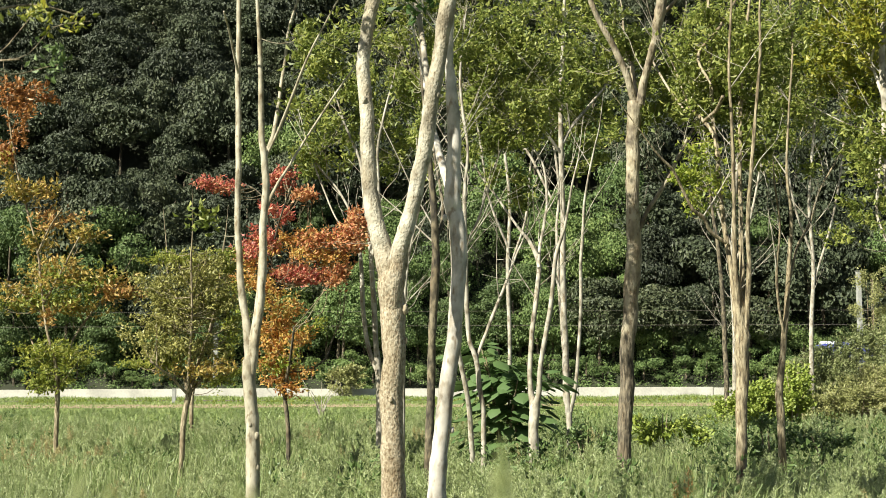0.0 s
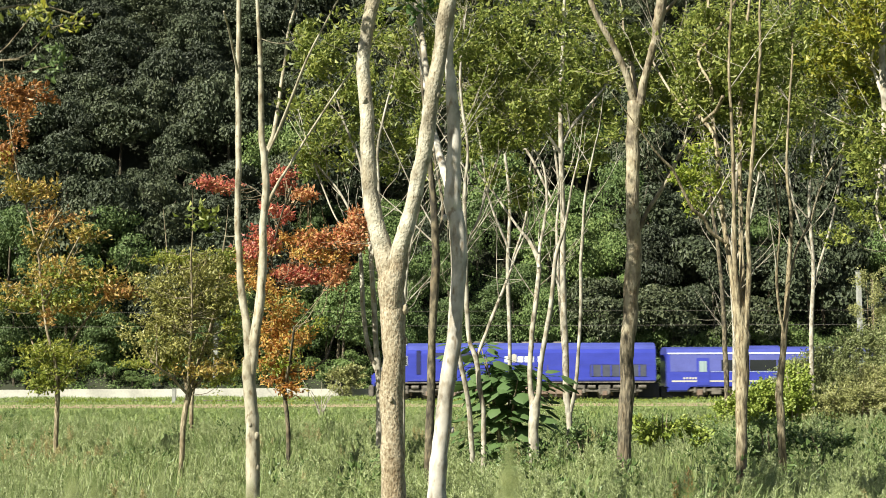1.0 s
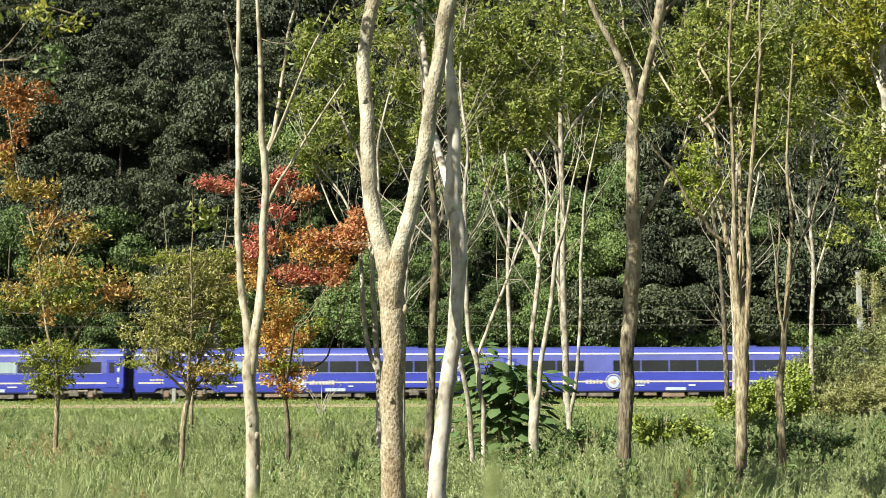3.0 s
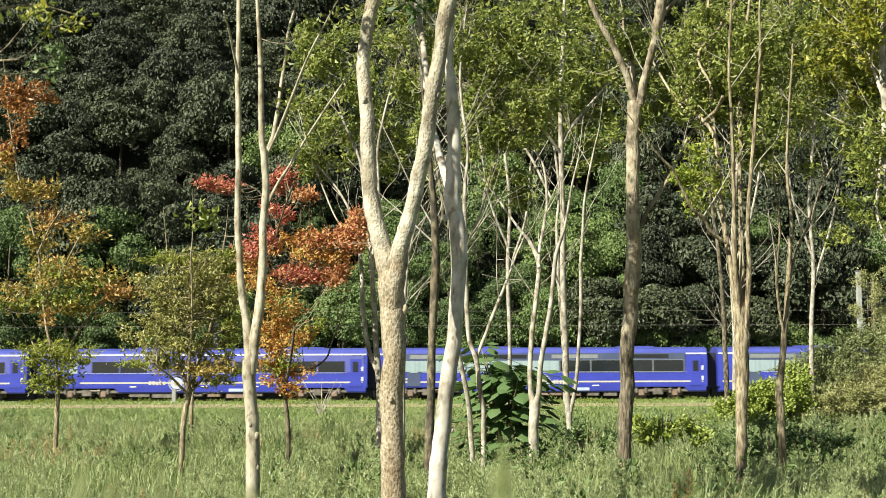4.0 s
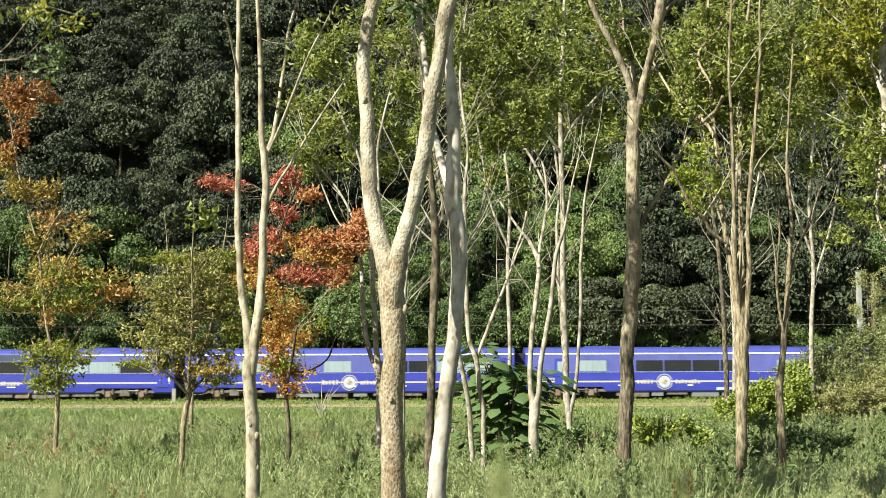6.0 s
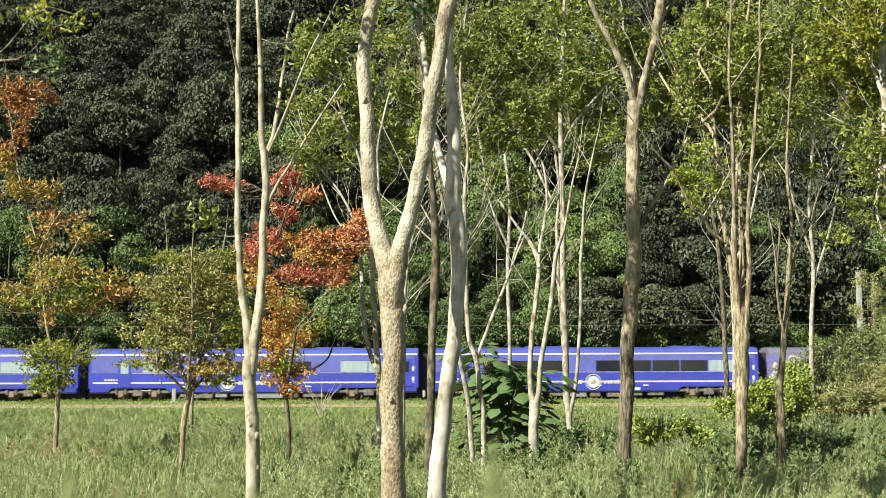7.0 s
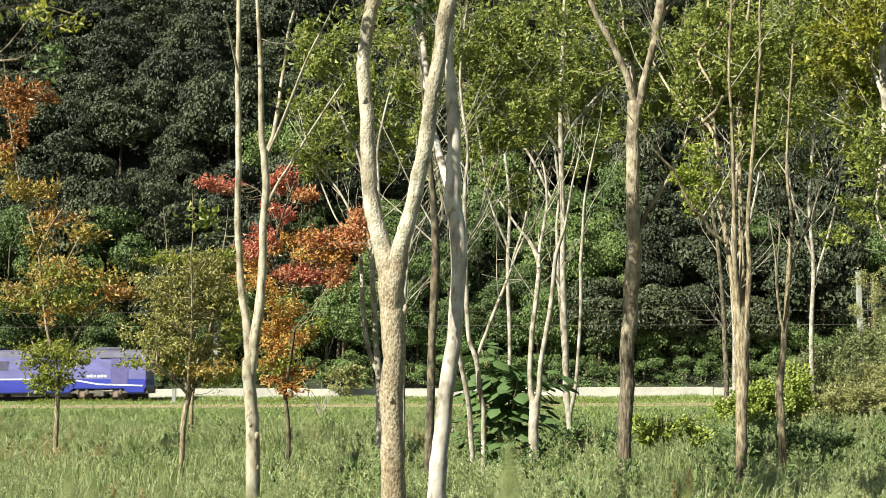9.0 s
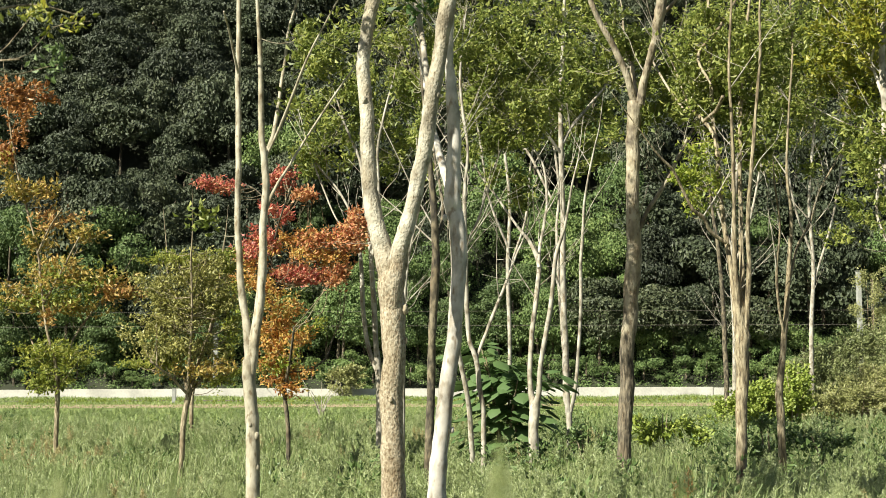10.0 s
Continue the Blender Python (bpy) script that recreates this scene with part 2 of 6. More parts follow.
def tube(line, sides=10, rough=0.0, rng=None):
    """A tapered round bar along rows of x, y, z, radius, with uneven skin: points and faces."""
    p, r = line[:, :3], np.maximum(line[:, 3], 0.002)
    d = np.gradient(p, axis=0)
    d /= np.linalg.norm(d, axis=1)[:, None] + 1e-9
    ref = np.where(np.abs(d[:, 1:2]) > 0.9, [[1.0, 0, 0]], [[0, 1.0, 0]])
    u = np.cross(ref, d)
    u /= np.linalg.norm(u, axis=1)[:, None]
    v = np.cross(d, u)
    a = np.linspace(0, 2 * np.pi, sides, endpoint=False)
    rr = r[:, None] * np.ones(sides)
    if rough and rng is not None:
        rr = rr * (1 + rough * rng.normal(size=rr.shape))
    ring = p[:, None] + rr[..., None] * (np.cos(a)[None, :, None] * u[:, None] + np.sin(a)[None, :, None] * v[:, None])
    n = len(p)
    i, j = np.meshgrid(np.arange(n - 1), np.arange(sides), indexing="ij")
    k = (j + 1) % sides
    faces = np.stack([i * sides + j, i * sides + k, (i + 1) * sides + k, (i + 1) * sides + j], -1).reshape(-1, 4).tolist()
    faces.append(list(range((n - 1) * sides, n * sides)))
    return ring.reshape(-1, 3), faces


def gather(bits):
    """Several (points, faces) as one."""
    vs, fs, at = [], [], 0
    for v, f in bits:
        vs.append(v)
        fs += [[k + at for k in q] for q in f]
        at += len(v)
    return np.vstack(vs), fs


def unit(v):
    return v / (np.linalg.norm(v, axis=-1, keepdims=True) + 1e-9)


def leaves(base, way, side, length, width, fold=0.25, curl=0.15):
    """Folded pointed leaves: arrays of the stalk's end, the direction, the side direction, length and width."""
    up = unit(np.cross(way, side))
    mid = base + way * length[:, None] * 0.45
    tip = base + way * length[:, None] - up * (length * curl)[:, None]
    lift = up * (width * fold)[:, None]
    v = np.stack([base, mid + side * width[:, None] / 2 + lift, tip, mid - side * width[:, None] / 2 + lift], 1).reshape(-1, 3)
    k = np.arange(len(base))[:, None] * 4
    f = np.concatenate([k + [0, 1, 2], k + [0, 2, 3]], 0)
    return v, f.tolist()


# ---------------------------------------------------------------- ground
def sheet(name, x0, x1, y0, y1, z, material, nx=2, ny=2, height=None):
    xs, ys = np.linspace(x0, x1, nx), np.linspace(y0, y1, ny)
    v = [(x, y, z if height is None else height(x, y)) for y in ys for x in xs]
    f = [(j * nx + i, j * nx + i + 1, (j + 1) * nx + i + 1, (j + 1) * nx + i) for j in range(ny - 1) for i in range(nx - 1)]
    return link(name, tidy_mesh(name, v, f, material, True))


tagged(sheet("ground", -2500, 2500, -2500, 3500, 0, SOIL, 40, 40), "flat weedy meadow soil reaching far away", "ground", kind="structure")
tagged(sheet("path", -400, 400, 80.0, 89.5, 0.012, EARTH, 2, 2), "bare brown earth path along the railway", "path", kind="structure")


def hill_height(x, y):
    rise = max(0.0, y - 105.5)
    return 0.35 + rise * 0.92 + 1.6 * noise.noise(Vector((x * 0.05, y * 0.05, 0))) * min(1, rise / 8) if rise else 0.35


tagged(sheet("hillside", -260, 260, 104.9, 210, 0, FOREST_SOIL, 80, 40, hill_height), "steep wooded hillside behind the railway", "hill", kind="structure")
bm = box(-400, 400, 94.8, 103.2, -0.2, 0.015)
tagged(part("track_bed", bm, GRAVEL, None), "low weedy ballast bed under the rails", "track bed", kind="structure")
TRACK = 98.95
for side in (-0.7175, 0.7175):
    bm = box(-400, 400, TRACK + side - 0.035, TRACK + side + 0.035, 0.085, 0.11)
    box(-400, 400, TRACK + side - 0.01, TRACK + side + 0.01, 0.045, 0.085, 0, bm)
    box(-400, 400, TRACK + side - 0.07, TRACK + side + 0.07, 0.03, 0.045, 0, bm)
    tagged(part("rail", bm, STEEL, None), "worn steel rail on concrete sleepers", "rail", "rails", "structure")
# low concrete wall behind the track
for k in range(-9, 10):
    bm = box(k * 10 + 0.02, k * 10 + 9.98, 104.6, 105.0, -0.1, 0.86 + 0.03 * math.sin(k * 2.1), 0.03)
    tagged(part("low_wall", bm, CONCRETE, None), "low pale concrete retaining wall along the track", "wall", "wall sections along the railway", "structure")


def sleepers():
    rng = random.Random(4)
    me = bpy.data.meshes.new("sleeper")
    bm = box(-0.13, 0.13, -1.2, 1.2, -0.05, 0.03, 0.01)
    bm.to_mesh(me)
    bm.free()
    me.materials.append(CONCRETE)
    for k in range(140):
        ob = link("sleeper", me)
        ob.matrix_world = pose(-43 + k * 0.62, TRACK + rng.uniform(-0.02, 0.02), 0)
        tagged(ob, "grey concrete sleeper under the rails", "sleeper", "sleepers", "structure")


sleepers()


# ---------------------------------------------------------------- wooded hillside
def forest_mesh(seed, material, radius=2.8, lobes=22, per=200, leaf=0.27):
    """One crown: many rounded boughs of leaf sprays over a dome, open in between."""
    rng = np.random.default_rng(seed)
    cs, ns, rs = [], [], []
    for k in range(lobes):
        a, h = rng.uniform(0, 2 * np.pi), rng.uniform(-0.35, 1) ** 1.0
        w = math.sqrt(max(0, 1 - h * h)) * rng.uniform(0.75, 1.1)
        c = np.array([math.cos(a) * w, math.sin(a) * w, h * rng.uniform(0.8, 1.15)]) * radius * 0.8
        cs.append(c), rs.append(rng.uniform(0.26, 0.5) * radius)
    base, face = [], []
    for c, r in zip(cs, rs):
        d = unit(rng.normal(size=(per, 3)) + [0, 0, 0.5])
        base.append(c + d * r * np.array([1, 1, 0.55]) * rng.uniform(0.72, 1.1, (per, 1)))
        face.append(unit(d + [0, 0, 0.25] + rng.normal(size=(per, 3)) * 0.36))
    base, face = np.vstack(base), np.vstack(face)
    way = unit(np.cross(face, rng.normal(size=face.shape)) - [0, 0, 0.3])
    side = unit(np.cross(face, way))
    n = len(base)
    size = rng.uniform(0.6, 1.3, n) * leaf
    v, f = leaves(base, way, side, size, size * rng.uniform(0.5, 0.85, n), 0.2, 0.2)
    return tidy_mesh("crown", v + [0, 0, radius * 1.3], f, material)


def trunk_mesh(radius):
    line = smooth_line([(0, 0, -0.6, 0.16), (0.1, 0.05, radius * 0.6, 0.12), (0, 0, radius * 1.7, 0.05)])
    v, f = tube(line, 7)
    return tidy_mesh("trunk", v, f, BARK_DARK, True)


CROWNS = [forest_mesh(k, LEAF_FOREST) for k in range(6)]
WARM_CROWNS = [forest_mesh(60 + k, LEAF_FOREST_WARM, 2.8, 26, 270, 0.2) for k in range(4)]
LOW_CROWNS = [forest_mesh(40 + k, LEAF_FOREST_WARM, 1.5, 14, 110, 0.17) for k in range(3)]
TRUNK, LOW_TRUNK = trunk_mesh(2.6), trunk_mesh(1.5)


# spots left without trees, where bare dark soil stands in for deep shade
SHADE_GAPS = ((31.2, 113.5, 1.6, 2.2), (13.7, 120.5, 1.8, 2.6), (-29.5, 129, 3.0, 2.6), (-38, 117, 2.4, 2.4))


def forest():
    rng = random.Random(11)
    for row in range(13):
        y = 107.5 + row * 3.2
        half = 0.325 * y + 4
        x = -half + rng.uniform(0, 3)
        while x < half:
            xx, yy = x + rng.uniform(-0.8, 0.8), y + rng.uniform(-1.2, 1.2)
            s = rng.uniform(0.75, 1.3)
            if any(((xx - gx) / gw) ** 2 + ((yy - gy) / gh) ** 2 < 1 for gx, gy, gw, gh in SHADE_GAPS):
                x += 3
                continue
            tree = new("forest_tree")
            tree.matrix_world = Matrix.LocRotScale((xx, yy, hill_height(xx, yy) - 0.3), Euler((0, 0, rng.uniform(0, 6.28))), (s, s, s * rng.uniform(0.85, 1.45)))
            tagged(tree, "dark green broadleaf tree of the wooded hillside", "tree", "trees of the hillside wood")
            link("trunk", TRUNK, tree)
            warm = 0.02 if row > 3 or xx > 16 else 0.85 if xx > -12 else 0.85 if row == 0 else 0.35 if row == 1 else 0.05
            link("crown", rng.choice(WARM_CROWNS if rng.random() < warm else CROWNS), tree)
            x += rng.uniform(3.4, 5.2)
    for k in range(120):
        x = -44 + k * 0.74 + rng.uniform(-0.3, 0.3)
        back = k % 2
        yy = 105.8 + rng.uniform(0, 1.0) + 1.6 * back
        s = rng.uniform(0.5, 1.0) + 0.4 * back
        bush = new("shrub")
        bush.matrix_world = Matrix.LocRotScale((x, yy, hill_height(x, yy) - 0.7 * s), Euler((0, 0, rng.uniform(0, 6.28))), (s, s, s))
        tagged(bush, "green shrub at the foot of the wooded slope", "shrub", "shrubs below the wood")
        link("stem", LOW_TRUNK, bush)
        link("foliage", LOW_CROWNS[rng.randrange(len(LOW_CROWNS))], bush)


forest()


def far_wood():
    """The wood above and beside the nearer trees, joined."""
    rng = np.random.default_rng(8)
    bits = []
    for k in range(230):
        x, y = rng.uniform(-110, 110), rng.uniform(110, 205)
        if y < 150 and abs(x) < 0.325 * y + 5:
            continue
        n = 220
        d = unit(rng.normal(size=(n, 3)) + [0, 0, 0.3])
        c = np.array([x, y, hill_height(x, y) + 3.2]) + d * [3.4, 3.4, 3.0] * rng.uniform(0.75, 1.05, (n, 1))
        w = unit(d + rng.normal(size=(n, 3)) * 0.6)
        s = rng.uniform(0.7, 1.4, n)
        bits.append(leaves(c, w, unit(np.cross(w, [0, 0, 1.0] + rng.normal(size=(n, 3)) * 0.5)), s, s * 0.8))
    v, f = gather(bits)
    tagged(link("far_wood", tidy_mesh("far_wood", v, f, LEAF_FOREST)), "dark wood covering the rest of the slope", "wood", kind="stuff")


far_wood()


def undergrowth():
    """Creepers and brambles covering the foot of the slope."""
    rng = np.random.default_rng(21)
    n = 80000
    x, rise = rng.uniform(-46, 46, n), rng.uniform(0, 1, n) ** 1.3 * 11
    y = 105.15 + rise
    near = rng.random(n) < 0.2
    y = np.where(near, 105.02 + rng.uniform(0, 1.0, n), y)
    rise = y - 105.0
    swell = 0.5 + 0.35 * np.sin(x * 1.1 + 2 * np.sin(y * 0.9)) + 0.35 * np.sin(x * 2.7 + y * 1.3)
    z = np.array([hill_height(a, b) for a, b in zip(x, y)]) + rng.uniform(0, 1, n) ** 0.7 * np.clip(swell, 0.35, 1.3) * np.minimum(1.3, 0.5 + rise * 0.4)
    face = unit(rng.normal(size=(n, 3)) * 0.5 + [0, -0.5, 0.9])
    way = unit(np.cross(face, rng.normal(size=(n, 3))))
    s = rng.uniform(0.11, 0.23, n)
    keep = np.ones(n, bool)
    for gx, gy, gw, gh in SHADE_GAPS:
        keep &= ((x - gx) / gw) ** 2 + ((y - gy) / gh) ** 2 > 1
    v, f = leaves(np.stack([x, y, z], 1)[keep], way[keep], unit(np.cross(face, way))[keep], s[keep], s[keep] * 0.75)
    tagged(link("undergrowth", tidy_mesh("undergrowth", v, f, LEAF_FOREST_WARM)), "tangled green undergrowth at the foot of the slope", "undergrowth", kind="stuff")


undergrowth()


# ---------------------------------------------------------------- railway masts and wires
def mast(x, y, top):
    m = new("catenary_mast")
    m.matrix_world = pose(x, y, 0)
    tagged(m, "pale square concrete catenary mast beside the track", "mast", "catenary masts", "")
    bm = bmesh.new()
    bmesh.ops.create_cone(bm, cap_ends=True, segments=4, radius1=0.26, radius2=0.23, depth=top, matrix=pose(0, 0, top / 2, 0, 0, 45))
    bmesh.ops.bevel(bm, geom=list(bm.edges), offset=0.02, segments=1, affect="EDGES")
    part("post", bm, POST_CONCRETE, m)
    part("cap", box(-0.2, 0.2, -0.2, 0.2, top, top + 0.05, 0.01), POST_CONCRETE, m)
    for z in (5.28, 6.3):
        reach = y - TRACK - 0.3
        part("arm", rod(0, -reach / 2, z, 0.018, reach, "Y", 8), DARK_METAL, m, "thin dark steel arm holding the wire")
    for z in (top - 0.9, top - 3.4):
        part("bracket", rod(0.32, -0.12, z, 0.03, 0.35, "X", 8), DARK_METAL, m, "small dark steel bracket")


mast(30.1, 101.6, 9.2)
mast(-17.1, 106.0, 8.6)
for z, r in ((5.28, 0.012), (6.3, 0.008)):
    wire = part("overhead_wire", rod(0, TRACK + 0.3, z, r, 300, "X", 6), DARK_METAL, None)
    tagged(wire, "thin overhead electric wire above the track", "wire", "overhead wires")
post = new("marker_post")
post.matrix_world = pose(-17.3, 90.7, 0)
tagged(post, "short pale concrete marker post beside the path", "post")
part("shaft", box(-0.13, 0.13, -0.1, 0.1, 0, 1.0, 0.02), POST_CONCRETE, post)


# ---------------------------------------------------------------- train
def shell(x0, x1, profile, bm=None, closed=True):
    """A hull: a cross-section of (y, z), pulled from x0 to x1."""
    bm = bm or bmesh.new()
    a = [bm.verts.new((x0, y, z)) for y, z in profile]
    b = [bm.verts.new((x1, y, z)) for y, z in profile]
    n = len(profile)
    for i in range(n):
        bm.faces.new((a[i], a[(i + 1) % n], b[(i + 1) % n], b[i]))
    bm.faces.new(a[::-1])
    bm.faces.new(b)
    bmesh.ops.recalc_face_normals(bm, faces=bm.faces)
    return bm


def mirrored(half):
    return [(-y, z) for y, z in half] + [(y, z) for y, z in half[::-1]]


SIDE = mirrored([(1.52, 0.86), (1.53, 1.0), (1.53, 2.2), (1.49, 3.12)])
ROOF = mirrored([(1.49, 3.12), (1.44, 3.28), (1.22, 3.46), (0.75, 3.58), (0, 3.62)])
SKIRT = mirrored([(1.40, 0.5), (1.50, 0.6), (1.52, 0.86)])


def skirt(vehicle, x0, x1, material, slope0=0.3, slope1=0.3):
    """A side skirt between the bogies, its ends cut back towards the bottom."""
    bm = shell(x0, x1, SKIRT)
    for q in bm.verts:
        if q.co.z < 0.8:
            q.co.x += slope0 if q.co.x < (x0 + x1) / 2 else -slope1
    part("skirt", bm, material, vehicle)


def bogie(vehicle, x, axles=2, gauge=2.3):
    half = gauge * axles / 2
    b = part("bogie", box(x - half, x + half, -1.44, -1.28, 0.5, 0.72, 0.04), DARK_METAL, vehicle, "grimy steel bogie frame")
    for k in range(axles):
        ax = x + (k - (axles - 1) / 2) * gauge
        bm = rod(ax, -0.85, 0.45, 0.45, 0.33, "Y", 28)
        rod(ax, 0.75, 0.45, 0.45, 0.13, "Y", 28, bm)
        rod(ax, 0, 0.45, 0.09, 1.5, "Y", 10, bm)
        part("wheelset", bm, DARK_METAL, b)
        part("axle_box", box(ax - 0.2, ax + 0.2, -1.52, -1.1, 0.24, 0.64, 0.05), RUST_METAL, b)
        for q in (-0.32, 0.32):
            part("coil_spring", rod(ax + q, -1.42, 0.62, 0.09, 0.34, "Z", 10), DARK_METAL, b)
        part("brake_block", box(ax + 0.5, ax + 0.62, -0.9, -0.6, 0.25, 0.75, 0.02), RUST_METAL, b)
    part("bolster", box(x - 0.35, x + 0.35, -1.48, 1.34, 0.3, 0.8, 0.05), DARK_METAL, b)
    part("damper", rod(x + 0.6, -1.48, 0.68, 0.05, 0.7, "X", 8), STEEL, b)
    part("side_frame", box(x - half, x + half, 1.16, 1.3, 0.5, 0.68, 0.04), DARK_METAL, b)
    part("cross_member", box(x - half - 0.2, x + half + 0.2, -0.55, 0.55, 0.34, 0.7), DARK_METAL, b)


def emblem(vehicle, x, z, r, material=CREAM_PAINT):
    bm = bmesh.new()
    seg = 40
    for r0, r1 in ((r * 0.9, r), (r * 0.72, r * 0.76)):
        ring = [[bm.verts.new((x + rr * math.cos(2 * math.pi * k / seg), -1.538, z + rr * math.sin(2 * math.pi * k / seg))) for k in range(seg)] for rr in (r0, r1)]
        for k in range(seg):
            bm.faces.new((ring[0][k], ring[0][(k + 1) % seg], ring[1][(k + 1) % seg], ring[1][k]))
    bmesh.ops.solidify(bm, geom=list(bm.faces), thickness=0.006)
    e = part("emblem", bm, material, vehicle, "round white and gold emblem")
    part("emblem_disc", rod(x, -1.533, z, r * 0.72, 0.012, "Y", 32), PALE_BLUE, e)
    rng = random.Random(7)
    for k in range(9):
        a, q = k * 0.7 + 0.2, r * rng.uniform(0.15, 0.5)
        part("emblem_petal", rod(x + q * math.cos(a), -1.54, z + q * math.sin(a), r * 0.15, 0.012, "Y", 10), GOLD_PAINT if k % 2 else material, e)


def bars(vehicle, x, z, count, width, height, material, seed, y=-1.54):
    """Unreadable lettering as small plain bars."""
    rng = random.Random(seed)
    for k in range(count):
        w = width * rng.uniform(0.55, 0.85)
        part("letter_bar", box(x + k * width, x + k * width + w, y - 0.004, y + 0.012, z, z + height * rng.uniform(0.75, 1.0)), material, vehicle)


def panel(vehicle, name, x0, x1, z0, z1, material, y=-1.545, frame_material=None):
    w = part(name, box(x0, x1, y, y + 0.06, z0, z1, 0.015), material, vehicle)
    if frame_material:
        t = 0.03
        bm = box(x0 - t, x1 + t, y - 0.012, y + 0.05, z1, z1 + t)
        box(x0 - t, x1 + t, y - 0.012, y + 0.05, z0 - t, z0, 0, bm)
        box(x0 - t, x0, y - 0.012, y + 0.05, z0, z1, 0, bm)
        box(x1, x1 + t, y - 0.012, y + 0.05, z0, z1, 0, bm)
        part("window_frame", bm, frame_material, w)
    return w


def coach(pattern, lounge, seed):
    """A passenger coach 22.75 m long, leading end at x = 0. pattern: d dark pane, c curtained, - blank, from the leading end.
    lounge: where its dark panorama band ends, 0 for none."""
    rng = random.Random(seed)
    v = new("passenger_coach")
    tagged(v, "blue passenger coach with white and cream stripes" + (" and big windows" if lounge else ""), "train car", "coaches of the train")
    n = 22.75
    part("body", shell(0.0, n, SIDE), BLUE, v)
    part("roof", shell(0.0, n, ROOF), BLUE_ROOF, v)
    skirt(v, 0.1, 1.6, BLUE, 0.0, 0.25)
    skirt(v, 5.3, n - 5.3, BLUE)
    skirt(v, n - 1.6, n - 0.1, BLUE, 0.25, 0.0)
    for x0, x1 in ((0.05, 1.7), (lounge + 0.05, n - 0.05)) if lounge else ((0.05, n - 0.05),):
        part("roof_line", box(x0, x1, -1.518, -1.47, 3.09, 3.19), WHITE_PAINT, v, "white stripe below the roof")
    part("cream_stripe", box(0.3, n - 0.3, -1.54, -1.5, 1.17, 1.28), CREAM_PAINT, v)
    z0, z1 = 1.92, 2.69
    x0, w = (1.8, 2.15) if lounge else (3.7, 1.95)
    # on ordinary coaches this band paints the sky's reflection on the upper side
    part("window_band", box(1.75 if lounge else 0.2, lounge if lounge else n - 0.2, -1.542, -1.44, 1.87, 3.18 if lounge else 3.05, 0.02), plain_band(lounge), v, "darker band round the windows" if lounge else "violet-blue band round the windows, lightened as by sky reflection")
    part("window_line", box(3.0, 21.3, -1.549, -1.5, 1.86, 1.885), PALE_BLUE, v)
    part("door", box(2.0, 2.95, -1.55, -1.45, 0.9, 2.85, 0.03), BLUE if not lounge else plain_band(True), v)
    panel(v, "door_window", 2.2, 2.75, 1.85, 2.62, CURTAIN if seed % 2 or lounge else GLASS_DARK, -1.565)
    part("door", box(n - 1.2, n - 0.35, -1.55, -1.45, 0.9, 2.85, 0.03), BLUE, v)
    panel(v, "door_window", n - 1.0, n - 0.62, 1.92, 2.66, GLASS_DARK, -1.565)
    for z in (1.3, 2.0):
        part("end_plate", box(n - 0.42, n - 0.26, -1.565, -1.5, z, z + 0.3, 0.02), WHITE_PAINT, v, "small white plate by the end door")
    for k, c in enumerate(pattern):
        if c != "-":
            panel(v, "window", x0 + k * w + 0.03, x0 + k * w + w - 0.03, z0, z1, GLASS_DARK if c == "d" else CURTAIN, -1.552, ALLOY if lounge and c == "d" else None)
    if lounge:
        for k in range(int(lounge / 5)):
            part("ceiling_pane", box(2.2 + k * 4.9, 5.4 + k * 4.9, -1.55, -1.5, 2.82, 3.1, 0.01), GLASS_DARK if k % 2 else ALLOY, v)
    if 0 < lounge < 20:
        # same painted sky reflection behind the lounge windows
        part("window_band", box(lounge + 0.05, n - 0.2, -1.541, -1.44, 1.87, 3.05, 0.02), plain_band(0), v, "violet-blue band round the windows, lightened as by sky reflection")
        part("door", box(14.1, 15.1, -1.55, -1.45, 0.9, 2.85, 0.03), BLUE, v)
        panel(v, "door_window", 14.35, 14.9, 1.85, 2.62, CURTAIN, -1.565)
    ex = 9.6 if seed % 2 else 11.35
    emblem(v, ex, 1.2, 0.55)
    bars(v, ex - 1.9, 1.08, 5, 0.24, 0.3, CREAM_PAINT, seed)
    bars(v, ex + 0.75, 1.08, 8, 0.22, 0.28, CREAM_PAINT, seed + 20)
    bars(v, 1.1, 1.36, 7, 0.2, 0.16, CREAM_PAINT, seed + 40)
    for x in (6.4, 11.2, 14.8):
        part("number_plate", box(x, x + rng.uniform(0.3, 0.7), -1.55, -1.5, 0.92, 1.0), WHITE_PAINT, v)
    part("equipment_panel", box(13.2, 14.6, -1.535, -1.4, 0.6, 0.84, 0.02), PALE_BLUE, v, "pale blue panel in the skirt")
    bogie(v, 3.4)
    bogie(v, n - 3.4)
    # black block added as the shade under the floor, closing the view through
    part("underframe_shade", box(-0.3, n + 0.3, -0.6, 0.6, 0.1, 0.84), BLACK_RUBBER_AND_SHADE, v)
    x = 6.3
    while x < n - 7:
        w = rng.uniform(0.7, 1.9)
        part("underfloor_box", box(x, x + w, -1.38, 1.38, rng.uniform(0.14, 0.3), 0.49, 0.03), DARK_METAL if rng.random() < 0.7 else ALLOY if rng.random() < 0.5 else RUST_METAL, v)
        x += w + rng.uniform(0.15, 0.5)
    part("gangway", box(n - 0.02, n + 0.76, -0.75, 0.75, 0.75, 3.2, 0.05), BLACK_RUBBER_AND_SHADE, v, "black rubber gangway bellows")
    part("coupler", box(n, n + 0.75, -0.12, 0.12, 0.65, 0.9), DARK_METAL, v)
